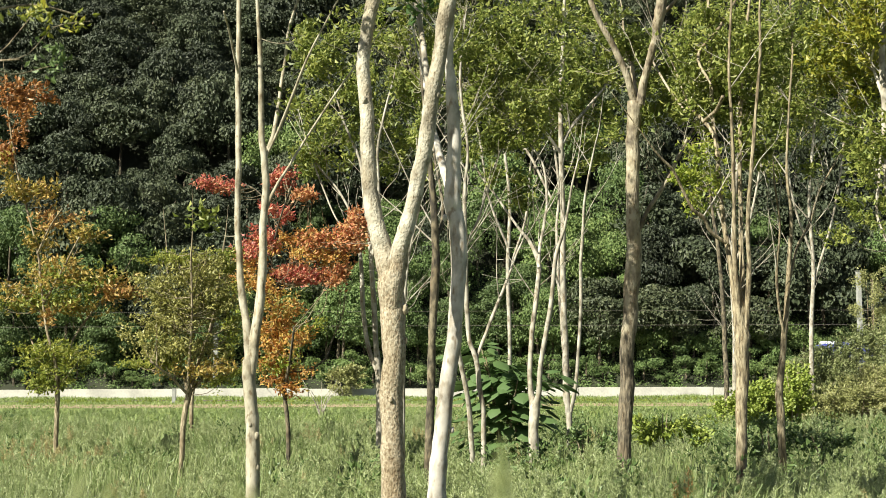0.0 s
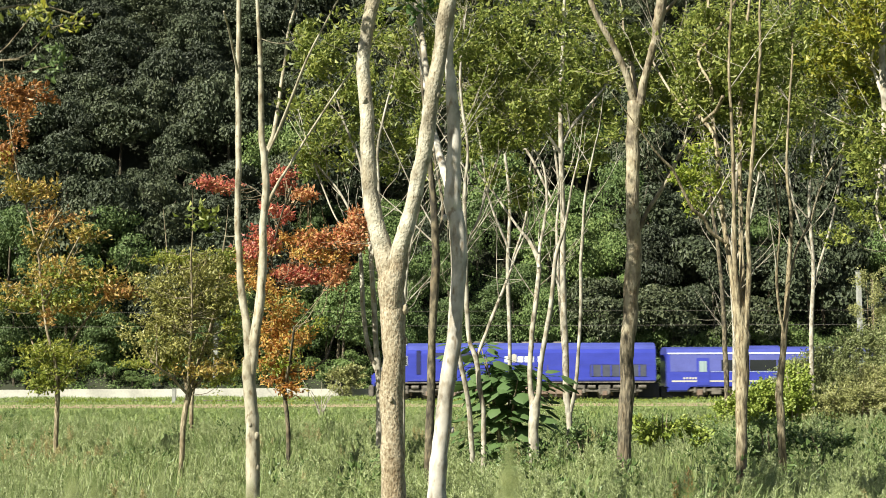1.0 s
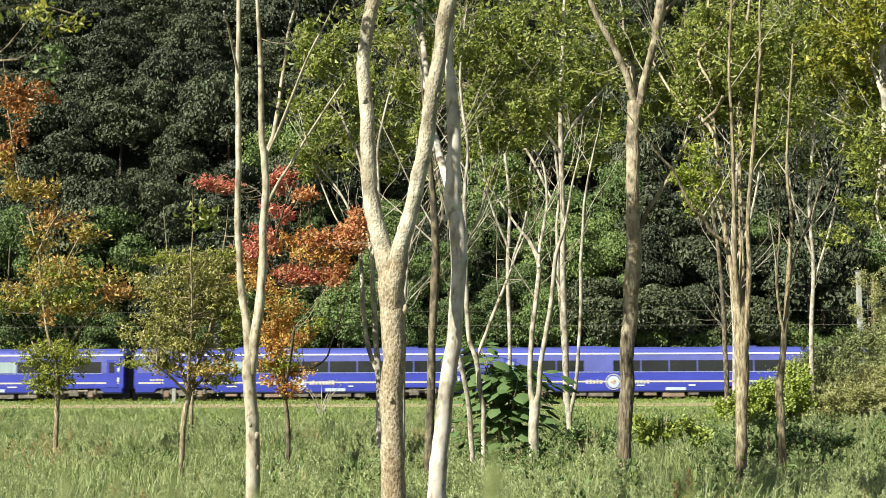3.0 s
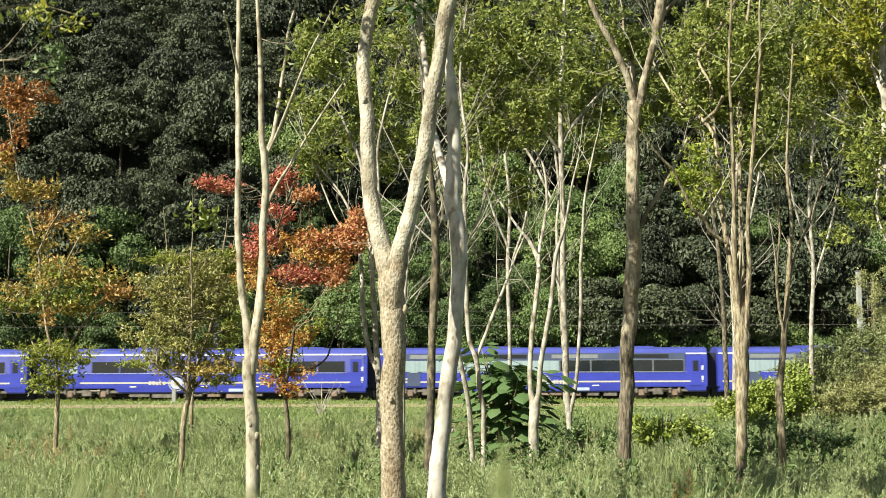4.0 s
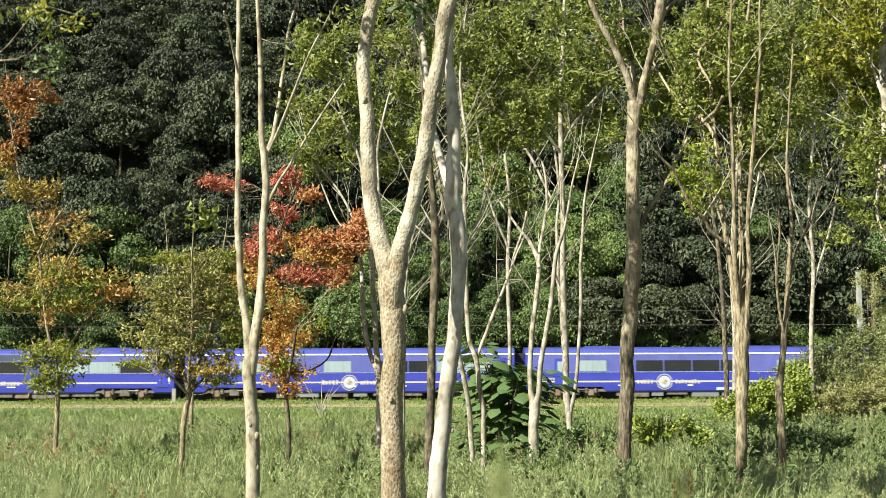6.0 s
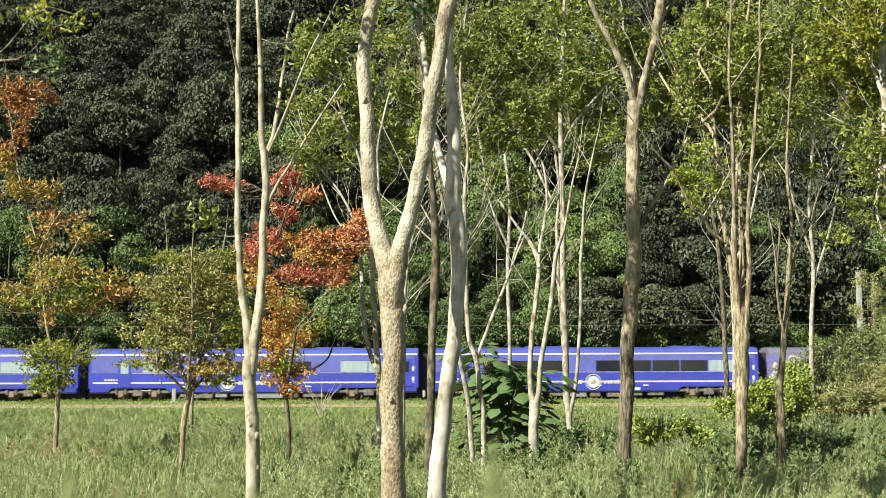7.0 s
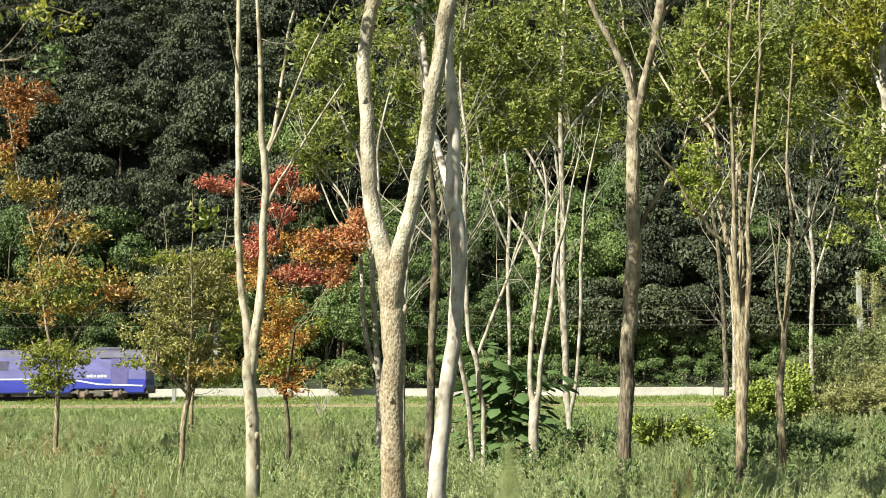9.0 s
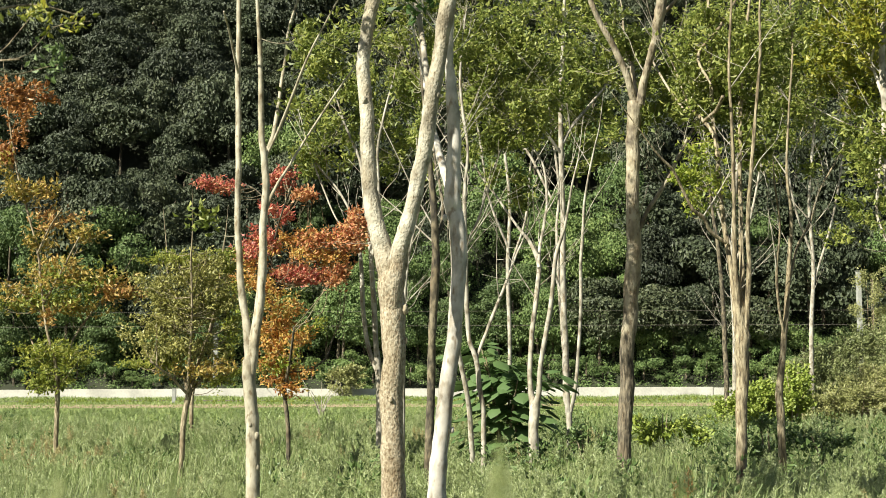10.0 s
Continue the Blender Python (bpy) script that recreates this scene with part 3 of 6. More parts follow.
    for k in range(2):
        x = 4 + k * 11 + rng.uniform(0, 3)
        part("roof_unit", box(x, x + 2.6, -0.7, 0.7, 3.52, 3.68, 0.05), BLUE_ROOF, v)
    return v


BAND = {}


def plain_band(lounge):
    if lounge not in BAND:
        # dark band for lounges, else body blue lightened as painted sky reflection
        BAND[lounge] = plain("dark_window_band", (0.075, 0.095, 0.17), 0.2, 0, 0.2, 1.0, 0, 0.5) if lounge else plain("sky_reflection_window_band", (0.115, 0.13, 0.43), 0.2, 0, 0.2, 1.0, 0, 0.5)
    return BAND[lounge]


def locomotive():
    """The leading diesel locomotive, 19.8 m long, front at x = 0."""
    v = new("locomotive")
    tagged(v, "blue diesel locomotive with a rusty fuel tank leading the train", "locomotive")
    n = 19.8
    lower = mirrored([(1.46, 1.22), (1.52, 1.3), (1.52, 3.2), (1.46, 3.45)])
    part("hood", shell(2.6, n - 0.05, lower), BLUE, v)
    part("roof", shell(2.6, n - 0.05, mirrored([(1.46, 3.45), (1.3, 3.7), (0.8, 3.9), (0, 3.94)])), BLUE_ROOF, v)
    # sloping cab front
    bm = shell(0.55, 2.6, mirrored([(1.5, 1.22), (1.52, 1.35), (1.52, 3.2), (1.4, 3.58), (0.9, 3.78)]))
    for q in bm.verts:
        if q.co.x < 1 and q.co.z > 1.8:
            q.co.x += (q.co.z - 1.8) * 0.45
    part("cab", bm, BLUE, v)
    part("windscreen", shell(0.9, 1.0, [(-1.2, 2.3), (-1.1, 3.2), (1.1, 3.2), (1.2, 2.3)]), GLASS_DARK, v)
    panel(v, "cab_window", 1.55, 2.02, 2.4, 3.0, GLASS_DARK, -1.545, WHITE_PAINT)
    panel(v, "cab_window", 2.09, 2.56, 2.4, 3.0, GLASS_DARK, -1.545, WHITE_PAINT)
    # flat door panel, a recess's shade put into its dark blue
    part("cab_door", box(3.2, 3.5, -1.55, -1.45, 1.75, 3.4, 0.02), plain("painted_recess_shade", (0.02, 0.022, 0.09), 0.5), v)
    part("nose", box(0.1, 1.2, -1.35, 1.35, 0.95, 1.85, 0.12), BLUE, v)
    part("plough", box(-0.1, 0.25, -1.3, 1.3, 0.25, 1.0, 0.05), DARK_METAL, v)
    part("headlight", rod(0.85, -0.5, 2.1, 0.16, 0.2, "X", 16), WHITE_PAINT, v)
    part("headlight", rod(0.85, 0.5, 2.1, 0.16, 0.2, "X", 16), WHITE_PAINT, v)
    part("number_board", box(1.5, 2.5, -0.5, 0.5, 3.76, 3.98, 0.02), WHITE_PAINT, v)
    part("side_grille", box(4.4, 7.0, -1.535, -1.46, 2.97, 3.24, 0.02), plain("dark_grille", (0.03, 0.035, 0.10), 0.6), v)
    part("air_intake", box(4.9, 6.4, -1.54, -1.46, 2.15, 2.85, 0.02), plain("mesh_screen", (0.11, 0.12, 0.20), 0.6), v)
    for k in range(7):
        part("louvre", box(4.95 + k * 0.2, 5.05 + k * 0.2, -1.552, -1.5, 2.2, 2.8), BLUE_ROOF, v)
    part("rear_intake", box(n - 4.6, n - 0.7, -1.54, -1.46, 1.55, 2.4, 0.02), plain("rear_mesh_screen", (0.07, 0.075, 0.11), 0.6), v)
    for k in range(6):
        part("louvre", box(n - 4.5 + k * 0.65, n - 4.4 + k * 0.65, -1.556, -1.5, 1.58, 2.36), BLUE, v)
    for k in range(11):
        x = 7.0 + k * 1.05
        part("door_seam", box(x, x + 0.05, -1.53, -1.5, 1.65, 2.35), DARK_METAL, v)
    part("upper_seam", box(6.9, n - 0.4, -1.526, -1.5, 2.36, 2.385), BLUE_ROOF, v)
    part("cab_seam", box(7.2, 7.3, -1.53, -1.49, 1.5, 3.1), plain("seam_blue", (0.03, 0.035, 0.22), 0.5), v)
    # maker's lettering as plain shapes in its colours
    for k, w in enumerate((0.42, 0.42, 0.4, 0.4, 0.2, 0.34)):
        x = 9.3 + k * 0.46
        bm = box(x, x + w * 0.92, -1.54, -1.5, 2.56, 2.98, 0.03)
        part("logo_shape", bm, WHITE_PAINT if k != 1 else CREAM_PAINT, v)
    part("logo_shape", rod(9.95, -1.53, 2.95, 0.2, 0.03, "Y", 16), CREAM_PAINT, v)
    part("walkway", box(0.3, n - 0.1, -1.55, 1.55, 1.14, 1.22, 0.02), DARK_METAL, v)
    part("sill_line", box(0.6, n - 0.2, -1.56, -1.54, 1.14, 1.17), DARK_METAL, v)
    part("handrail", rod(n / 2 + 1, -1.62, 1.4, 0.015, n - 4, "X", 6), BLUE_ROOF, v)
    bm = box(7.3, 13.6, -1.5, 1.5, 0.16, 1.1, 0.24)
    # black block painting the shade below the locomotive
    part("underframe_shade", box(0.5, n + 0.3, -0.6, 0.6, 0.1, 1.13), BLACK_RUBBER_AND_SHADE, v)
    part("fuel_tank", bm, RUST_METAL, v, "rusty brown fuel tank")
    for k in range(3):
        part("tank_strap", box(8.2 + k * 2.3, 8.28 + k * 2.3, -1.52, 1.52, 0.14, 1.12, 0.03), DARK_METAL, v)
    for bx in (4.0, n - 3.6):
        for k in range(3):
            ax = bx + (k - 1) * 1.75
            part("suspension_block", box(ax - 0.42, ax + 0.42, -1.5, -1.2, 0.72, 1.02, 0.06), DARK_METAL, v)
            part("brake_cylinder", rod(ax + 0.85, -1.45, 0.86, 0.13, 0.5, "X", 12), DARK_METAL, v)
    bogie(v, 4.0, 3, 1.75)
    bogie(v, n - 3.6, 3, 1.75)
    for k in range(3):
        part("roof_fan", rod(9 + k * 2.2, 0, 3.95, 0.62, 0.12, "Z", 24), DARK_METAL, v)
    part("exhaust", box(7.2, 8.1, -0.3, 0.3, 3.88, 4.04, 0.03), DARK_METAL, v)
    for k in range(4):
        part("step", box(6.4, 6.9, -1.56, -1.3, 0.3 + k * 0.22, 0.34 + k * 0.22), DARK_METAL, v)
    part("gangway", box(n - 0.05, n + 0.7, -0.12, 0.12, 0.65, 0.9), DARK_METAL, v, "steel coupler")
    return v


def generator_van():
    """The last vehicle: a faded violet van with swirls, 17.25 m long."""
    v = new("generator_van")
    tagged(v, "faded violet generator van with pale swirls and sooty roof", "train car")
    n = 17.25
    part("body", shell(0, n, mirrored([(1.53, 1.5), (1.53, 2.2), (1.48, 3.02)])), VIOLET, v)
    part("lower_body", shell(0, n, mirrored([(1.52, 0.86), (1.53, 1.0), (1.53, 1.5)])), BLUE, v)
    skirt(v, 0.1, 1.4, VIOLET, 0.0, 0.25)
    skirt(v, 4.9, n - 5.0, BLUE)
    skirt(v, n - 1.5, n - 0.1, BLUE, 0.25, 0.0)
    part("roof", shell(0, n, mirrored([(1.48, 3.02), (1.42, 3.2), (1.2, 3.4), (0.75, 3.52), (0, 3.56)])), GREY_ROOF, v)
    part("leading_panel", box(0.15, 4.9, -1.538, -1.5, 0.9, 2.9, 0.02), VIOLET, v)
    # pale stripe that dips towards the rear
    pts = [(5.0, 1.5), (10.5, 1.5), (12.5, 1.42), (14.0, 1.15), (n - 0.2, 1.05)]
    bm = bmesh.new()
    for (xa, za), (xb, zb) in zip(pts, pts[1:]):
        a = [bm.verts.new(c) for c in ((xa, -1.552, za - 0.05), (xb, -1.552, zb - 0.05), (xb, -1.552, zb + 0.05), (xa, -1.552, za + 0.05))]
        bm.faces.new(a)
    bmesh.ops.solidify(bm, geom=list(bm.faces), thickness=0.02)
    bmesh.ops.recalc_face_normals(bm, faces=bm.faces)
    part("pale_stripe", bm, WHITE_PAINT, v)
    # swirls by the leading end
    rng = random.Random(5)
    for k in range(16):
        cx, cz, turn, big = 0.7 + rng.uniform(0, 4.2), rng.uniform(0.95, 2.7), rng.uniform(0, 6.28), rng.uniform(0.25, 0.7)
        line = [(cx + big * (1 - t * 0.8) * math.cos(turn + 5.5 * t), -1.545, cz + big * (1 - t * 0.8) * math.sin(turn + 5.5 * t), 0.125 * (1 - 0.75 * t)) for t in np.linspace(0, 1, 22)]
        vv, ff = tube(np.array(line), 6)
        vv[:, 1] = -1.54 + (vv[:, 1] + 1.545) * 0.12
        link("swirl", tidy_mesh("swirl", vv, ff, CREAM_PAINT if k % 3 else GOLD_PAINT), v)
    emblem(v, 2.3, 1.9, 0.6, CREAM_PAINT)
    for x in (5.6, 7.0, 8.6, 10.0):
        panel(v, "vent_window", x, x + 0.75, 2.1, 2.75, plain("vent_dark", (0.09, 0.085, 0.15), 0.5), -1.54)
    b = part("name_board", box(11.6, 12.5, -1.56, -1.5, 2.3, 2.62, 0.01), WHITE_PAINT, v)
    part("dark_bar", box(11.7, 12.4, -1.566, -1.55, 2.42, 2.58), GLASS_DARK, b)
    bars(v, 13.2, 1.62, 6, 0.24, 0.2, WHITE_PAINT, 9)
    d = part("rear_door", box(n - 2.4, n - 1.2, -1.55, -1.45, 1.1, 2.95, 0.02), plain("worn_violet", (0.12, 0.11, 0.30), 0.55), v)
    part("door_rail", box(n - 3.2, n - 0.4, -1.57, -1.5, 2.97, 3.01), DARK_METAL, d)
    bars(v, n - 6.0, 1.2, 5, 0.22, 0.16, WHITE_PAINT, 12)
    for x in (4.5, 9.0, 13.0):
        part("roof_unit", box(x, x + 2.4, -0.8, 0.8, 3.5, 3.72, 0.05), GREY_ROOF, v)
    bogie(v, 3.0)
    bogie(v, n - 3.2)
    # black filler block in place of shade beneath the van
    part("underframe_shade", box(-0.3, n - 0.2, -0.6, 0.6, 0.1, 0.84), BLACK_RUBBER_AND_SHADE, v)
    for x, w in ((5.8, 1.6), (7.9, 2.2), (10.6, 1.5)):
        part("underfloor_box", box(x, x + w, -1.3, 1.3, 0.3, 0.55, 0.03), DARK_METAL, v)
    part("tail_lamp", rod(n + 0.03, -1.1, 1.3, 0.1, 0.08, "X", 12), plain("red_lens", (0.4, 0.02, 0.02), 0.2), v)
    part("buffer_beam", box(n, n + 0.12, -1.4, 1.4, 0.5, 0.9, 0.02), DARK_METAL, v)
    return v


PATTERNS = ("ddd-ccddd", "ccddddddd", "dd-dddddd", "cccccdddd", "cccdd-ccd", "cd-c-ddcc", "c-dddd-cc", "ddd-ddddc")
TRAIN = [(locomotive(), -20.15)]
for k in range(8):
    TRAIN.append((coach(PATTERNS[k], {3: 21.25, 4: 13.2}.get(k, 0), k + 1), 0.38 + 23.5 * k))
TRAIN.append((generator_van(), 0.38 + 23.5 * 8))


# ---------------------------------------------------------------- trees
STEMS, TREES = {}, {}


def plant(name, x, y, label, category="tree", group=""):
    t = new(name)
    t.matrix_world = pose(x, y, 0)
    tagged(t, label, category, group)
    STEMS[t.name], TREES[t.name] = [], t
    return t


def stem(tree, name, material, *rows):
    """A trunk or limb through rows of x, y, z, radius about the tree's foot."""
    rng = np.random.default_rng(len(STEMS[tree.name]) + int(abs(tree.location.x) * 100))
    if 0.006 < rows[-1][3] < 0.036 and len(rows) > 3:
        end, before = np.array(rows[-1]), np.array(rows[-2])
        way = unit((end - before)[:3])
        rows = (*rows, (*(end[:3] + way * 0.45 + [0.03, 0, 0.05]), end[3] * 0.6), (*(end[:3] + way * 1.0 + [0.02, 0.05, 0.2]), 0.003))
    line = smooth_line(rows, 6)
    k = np.arange(len(line))
    wob = np.stack([np.interp(k, k[::3], rng.normal(size=len(k[::3]))) for _ in range(2)], 1)
    line[:, :2] += wob * line[:, 3:4] * 0.12
    line[:, 3] *= 1 + 0.035 * rng.normal(size=len(line))
    v, f = tube(line, 14 if rows[0][3] > 0.05 else 8, 0.02, rng)
    STEMS[tree.name].append(line)
    return link(name, tidy_mesh(name, v, f, material, True), tree)


def foliage(tree, material, centre, radii, count, size, shape=0.5, twigs=0.22, loose=0.1):
    """Sprays of leaves within an ellipsoid, each on a thin twig that springs from the nearest limb below it."""
    if loose > 0.2:
        size, count = size * 0.82, int(count * 1.2)
    if material in (LEAF_GROVE, LEAF_YELLOWISH) and count > 30:
        size, count, loose = size * 0.9, int(count * 1.15), 0.12
    rng = np.random.default_rng(int(abs(centre[0] * 37 + centre[2] * 91 + tree.location.x * 13) * 10) + count)
    limbs = np.vstack(STEMS[tree.name])
    base, way, bits = [], [], []
    hubs = unit(rng.normal(size=(max(3, count // 9), 3))) * rng.uniform(0.1, 1, (max(3, count // 9), 1)) ** 0.45
    spread = np.array([1.25, 1.25, 0.55]) * loose
    for k in range(count):
        d = hubs[k % len(hubs)] + rng.normal(size=3) * spread
        c = np.array(centre) + d * np.array(radii)
        reach = limbs[:, :3] - c
        dist = np.linalg.norm(reach * [1, 1, 0.7], axis=1) + np.where(reach[:, 2] > 0, 2.0, 0)
        root = limbs[np.argmin(dist + rng.uniform(0, 0.25, len(dist)))]
        out = unit(c - root[:3] + [0, 0, 0.1] + rng.normal(size=3) * 0.2)
        length = size * rng.uniform(2.5, 5)
        tip = c + out * length * 0.5 + [0, 0, -0.1 * length]
        start = c - out * length * 0.5
        if rng.random() < twigs:
            mid = (root[:3] + start) / 2 + np.array([rng.normal() * 0.08, rng.normal() * 0.08, -0.12]) * np.linalg.norm(start - root[:3])
            r0 = min(root[3] * 0.6, 0.004 + 0.004 * np.linalg.norm(c - root[:3]))
            bits.append(tube(smooth_line([(*root[:3], r0), (*mid, r0 * 0.8), (*start, r0 * 0.55), (*tip, 0.0025)], 3), 4))
        n = int(rng.integers(9, 16))
        t = rng.uniform(0, 1, n)[:, None]
        p = start + (tip - start) * t + rng.normal(size=(n, 3)) * size * 0.35
        w = unit(out * 0.6 + rng.normal(size=(n, 3)) * 0.65 + [0, 0, -0.35])
        base.append(p), way.append(w)
    base, way = np.vstack(base), np.vstack(way)
    side = unit(np.cross(way, rng.normal(size=way.shape) * 0.6 + [0, 0, 1]))
    s = size * rng.uniform(0.65, 1.25, len(base))
    v, f = leaves(base, way, side, s, s * shape * rng.uniform(0.8, 1.3, len(base)))
    link("foliage", tidy_mesh("foliage", v, f, material), tree, "")
    if bits:
        v, f = gather(bits)
        link("branchwork", tidy_mesh("branchwork", v, f, BARK_GREY if material is LEAF_GROVE else BARK_TAN, True), tree)["kind"] = "stuff"


def side_branches(tree, material, count, low):
    """Thin ascending branches, each with two or three shoots, from the limbs above a height."""
    rng = np.random.default_rng(int(abs(tree.location.x) * 77) + count)
    limbs = np.vstack(STEMS[tree.name])
    roots = limbs[(limbs[:, 2] > low) & (limbs[:, 3] < 0.09)]
    for k in range(count):
        bits = []
        p = roots[rng.integers(len(roots))]
        a = rng.uniform(0, 2 * np.pi)
        out = unit(np.array([math.cos(a), math.sin(a) * 0.6, rng.uniform(0.7, 1.7)]))
        n = rng.uniform(0.5, 1.5)
        r = min(p[3] * 0.55, 0.005 + 0.006 * n)
        pts = [(*(p[:3] + out * n * q + np.array([0, 0, 0.18]) * n * q * q + rng.normal(size=3) * 0.05 * q), r * (1 - 0.75 * q)) for q in (0, 0.35, 0.7, 1.0)]
        line = smooth_line(pts, 4)
        bits.append(tube(line, 5))
        STEMS[tree.name].append(line)
        for q in range(int(rng.integers(2, 4))):
            s = line[int(rng.integers(3, len(line) - 2))]
            o2 = unit(out + rng.normal(size=3) * 0.55)
            m = rng.uniform(0.25, 0.6) * n
            shoot = smooth_line([(*s[:3], s[3] * 0.7), (*(s[:3] + o2 * m * 0.5), s[3] * 0.5), (*(s[:3] + o2 * m + [0, 0, 0.08 * m]), 0.0025)], 3)
            bits.append(tube(shoot, 4))
            STEMS[tree.name].append(shoot)
        v, f = gather(bits)
        link("branch", tidy_mesh("branch", v, f, material, True), tree)


def knot(tree, material, x, y, z, r):
    """A healed branch scar standing out from a trunk."""
    bm = bmesh.new()
    bmesh.ops.create_icosphere(bm, subdivisions=2, radius=r, matrix=Matrix.Translation((x, y, z)) @ Matrix.Diagonal((0.8, 0.9, 1.3, 1)))
    for q in bm.verts:
        q.co.x += 0.15 * r * noise.noise(q.co * 40)
        q.co.z += 0.25 * r * noise.noise(q.co * 30)
    for q in bm.faces:
        q.smooth = True
    part("knot", bm, material, tree)


# forked tree with flaking bark
tree = plant('forked_tree', -0.44, 12.5, 'tall forked tree with flaking beige bark standing in weeds', 'tree', 'trees of the grove')
stem(tree, 'trunk', BARK_FORKED, (0, 0, -0.08, 0.116), (0, 0, 0.89, 0.108), (-0, 0, 1.54, 0.103), (-0.01, 0, 2.14, 0.106), (-0.02, 0, 2.49, 0.116), (-0.04, 0, 2.64, 0.096), (-0.05, 0, 2.77, 0.05))
stem(tree, 'limb', BARK_FORKED, (-0.01, 0, 2.14, 0.065), (-0.04, 0.02, 2.54, 0.101), (-0.11, 0.04, 2.85, 0.09), (-0.18, 0.06, 3.16, 0.075), (-0.23, 0.08, 3.62, 0.068), (-0.25, 0.1, 4.04, 0.065), (-0.28, 0.12, 4.51, 0.06), (-0.26, 0.14, 4.83, 0.06), (-0.19, 0.16, 5.15, 0.065), (-0.09, 0.18, 5.59, 0.055), (-0.04, 0.2, 6.24, 0.04))
stem(tree, 'limb', BARK_FORKED, (-0.01, 0, 2.14, 0.065), (-0, -0.02, 2.54, 0.098), (0.06, -0.04, 2.84, 0.078), (0.13, -0.06, 3.09, 0.07), (0.23, -0.08, 3.49, 0.07), (0.3, -0.1, 3.85, 0.07), (0.36, -0.12, 4.25, 0.068), (0.43, -0.14, 4.61, 0.065), (0.48, -0.16, 4.96, 0.075), (0.53, -0.18, 5.37, 0.065), (0.61, -0.2, 6.09, 0.045))
stem(tree, 'limb', BARK_PALE, (0.33, 0, 4.17, 0.03), (0.28, 0.23, 4.59, 0.028), (0.24, 0.47, 4.96, 0.025), (0.16, 0.7, 5.47, 0.02))
side_branches(tree, BARK_PALE, 12, 5)
for x, y, z, r in ((0.1, -0.03, 2.3, 0.04), (0.105, -0.02, 2.02, 0.025), (-0.02, -0.1, 1.5, 0.025), (-0.27, 0.05, 4.2, 0.03), (0.4, -0.16, 4.2, 0.028)):
    knot(tree, BARK_FORKED, x, y, z, r)
foliage(tree, LEAF_DEEP, (0.21, 0, 5.15), (0.13, 0.25, 0.04), 4, 0.12)
# unseen crown above the view, enlarged to shade the grass at right
foliage(tree, LEAF_GROVE, (-0.04, 0, 7.3), (2.6, 1.9, 1.5), 430, 0.13)

# leaning smooth tree
tree = plant('leaning_tree', -0.07, 13.3, 'smooth pale grey-barked tree with a bent leaning trunk', 'tree', 'trees of the grove')
stem(tree, 'trunk', BARK_WHITE, (-0.02, 0, -0.08, 0.096), (0.01, 0, 0.68, 0.088), (0.07, 0, 1.26, 0.075), (0.13, 0, 1.79, 0.075), (0.19, 0, 2.27, 0.07), (0.22, 0, 2.7, 0.07), (0.21, 0, 3.13, 0.08), (0.16, 0, 3.4, 0.08), (0.18, 0, 3.73, 0.07), (0.19, 0, 4.06, 0.064), (0.17, 0, 4.38, 0.059), (0.14, 0, 4.72, 0.043), (0.15, 0, 5.1, 0.032), (0.2, 0, 5.66, 0.027))
stem(tree, 'limb', BARK_WHITE, (0.16, 0, 3.43, 0.048), (0.1, 0.17, 3.64, 0.04), (0.04, 0.35, 3.89, 0.037), (-0.01, 0.52, 4.12, 0.027), (-0.08, 0.7, 4.41, 0.019))
side_branches(tree, BARK_WHITE, 10, 4.6)
for x, y, z, r in ((0.2, -0.02, 1.9, 0.028), (0.15, -0.02, 1.2, 0.025), (0.09, -0.07, 3.2, 0.03)):
    knot(tree, BARK_WHITE, x, y, z, r)
# crown out of view, made large for its shadow on the meadow
foliage(tree, LEAF_GROVE, (0.51, 0, 7.6), (2.2, 1.6, 1.4), 330, 0.13)

# slender twin-stemmed tree
tree = plant('twin_stemmed_tree', -1.83, 13.6, 'slender pale tree dividing into two straight stems', 'tree', 'trees of the grove')
stem(tree, 'trunk', BARK_GREY, (0.01, 0, -0.08, 0.068), (-0.01, 0, 0.99, 0.066), (-0.03, 0, 1.53, 0.063), (-0.03, 0, 1.85, 0.063), (-0.02, 0, 2.02, 0.033))
stem(tree, 'limb', BARK_GREY, (-0.03, 0, 1.53, 0.033), (-0.04, 0.01, 1.88, 0.049), (-0.07, 0.02, 2.13, 0.041), (-0.12, 0.03, 2.46, 0.036), (-0.16, 0.04, 2.9, 0.033), (-0.18, 0.06, 3.45, 0.03), (-0.18, 0.07, 4.01, 0.03), (-0.19, 0.08, 4.58, 0.027), (-0.19, 0.09, 5.15, 0.025), (-0.19, 0.1, 5.79, 0.022))
stem(tree, 'limb', BARK_GREY, (-0.03, 0, 1.53, 0.033), (-0.01, -0.01, 1.88, 0.049), (0.03, -0.02, 2.14, 0.041), (0.07, -0.03, 2.45, 0.038), (0.08, -0.04, 2.72, 0.041), (0.09, -0.05, 3.16, 0.036), (0.11, -0.05, 3.55, 0.036), (0.09, -0.06, 3.85, 0.036), (0.06, -0.07, 4.16, 0.03), (0.05, -0.08, 4.72, 0.025), (0.02, -0.09, 5.28, 0.019), (0, -0.1, 5.73, 0.016))
stem(tree, 'limb', BARK_GREY, (0.09, 0, 3.84, 0.025), (0.15, 0.14, 4.08, 0.022), (0.19, 0.28, 4.45, 0.019), (0.23, 0.42, 4.88, 0.016), (0.26, 0.56, 5.27, 0.014), (0.35, 0.7, 5.66, 0.011))
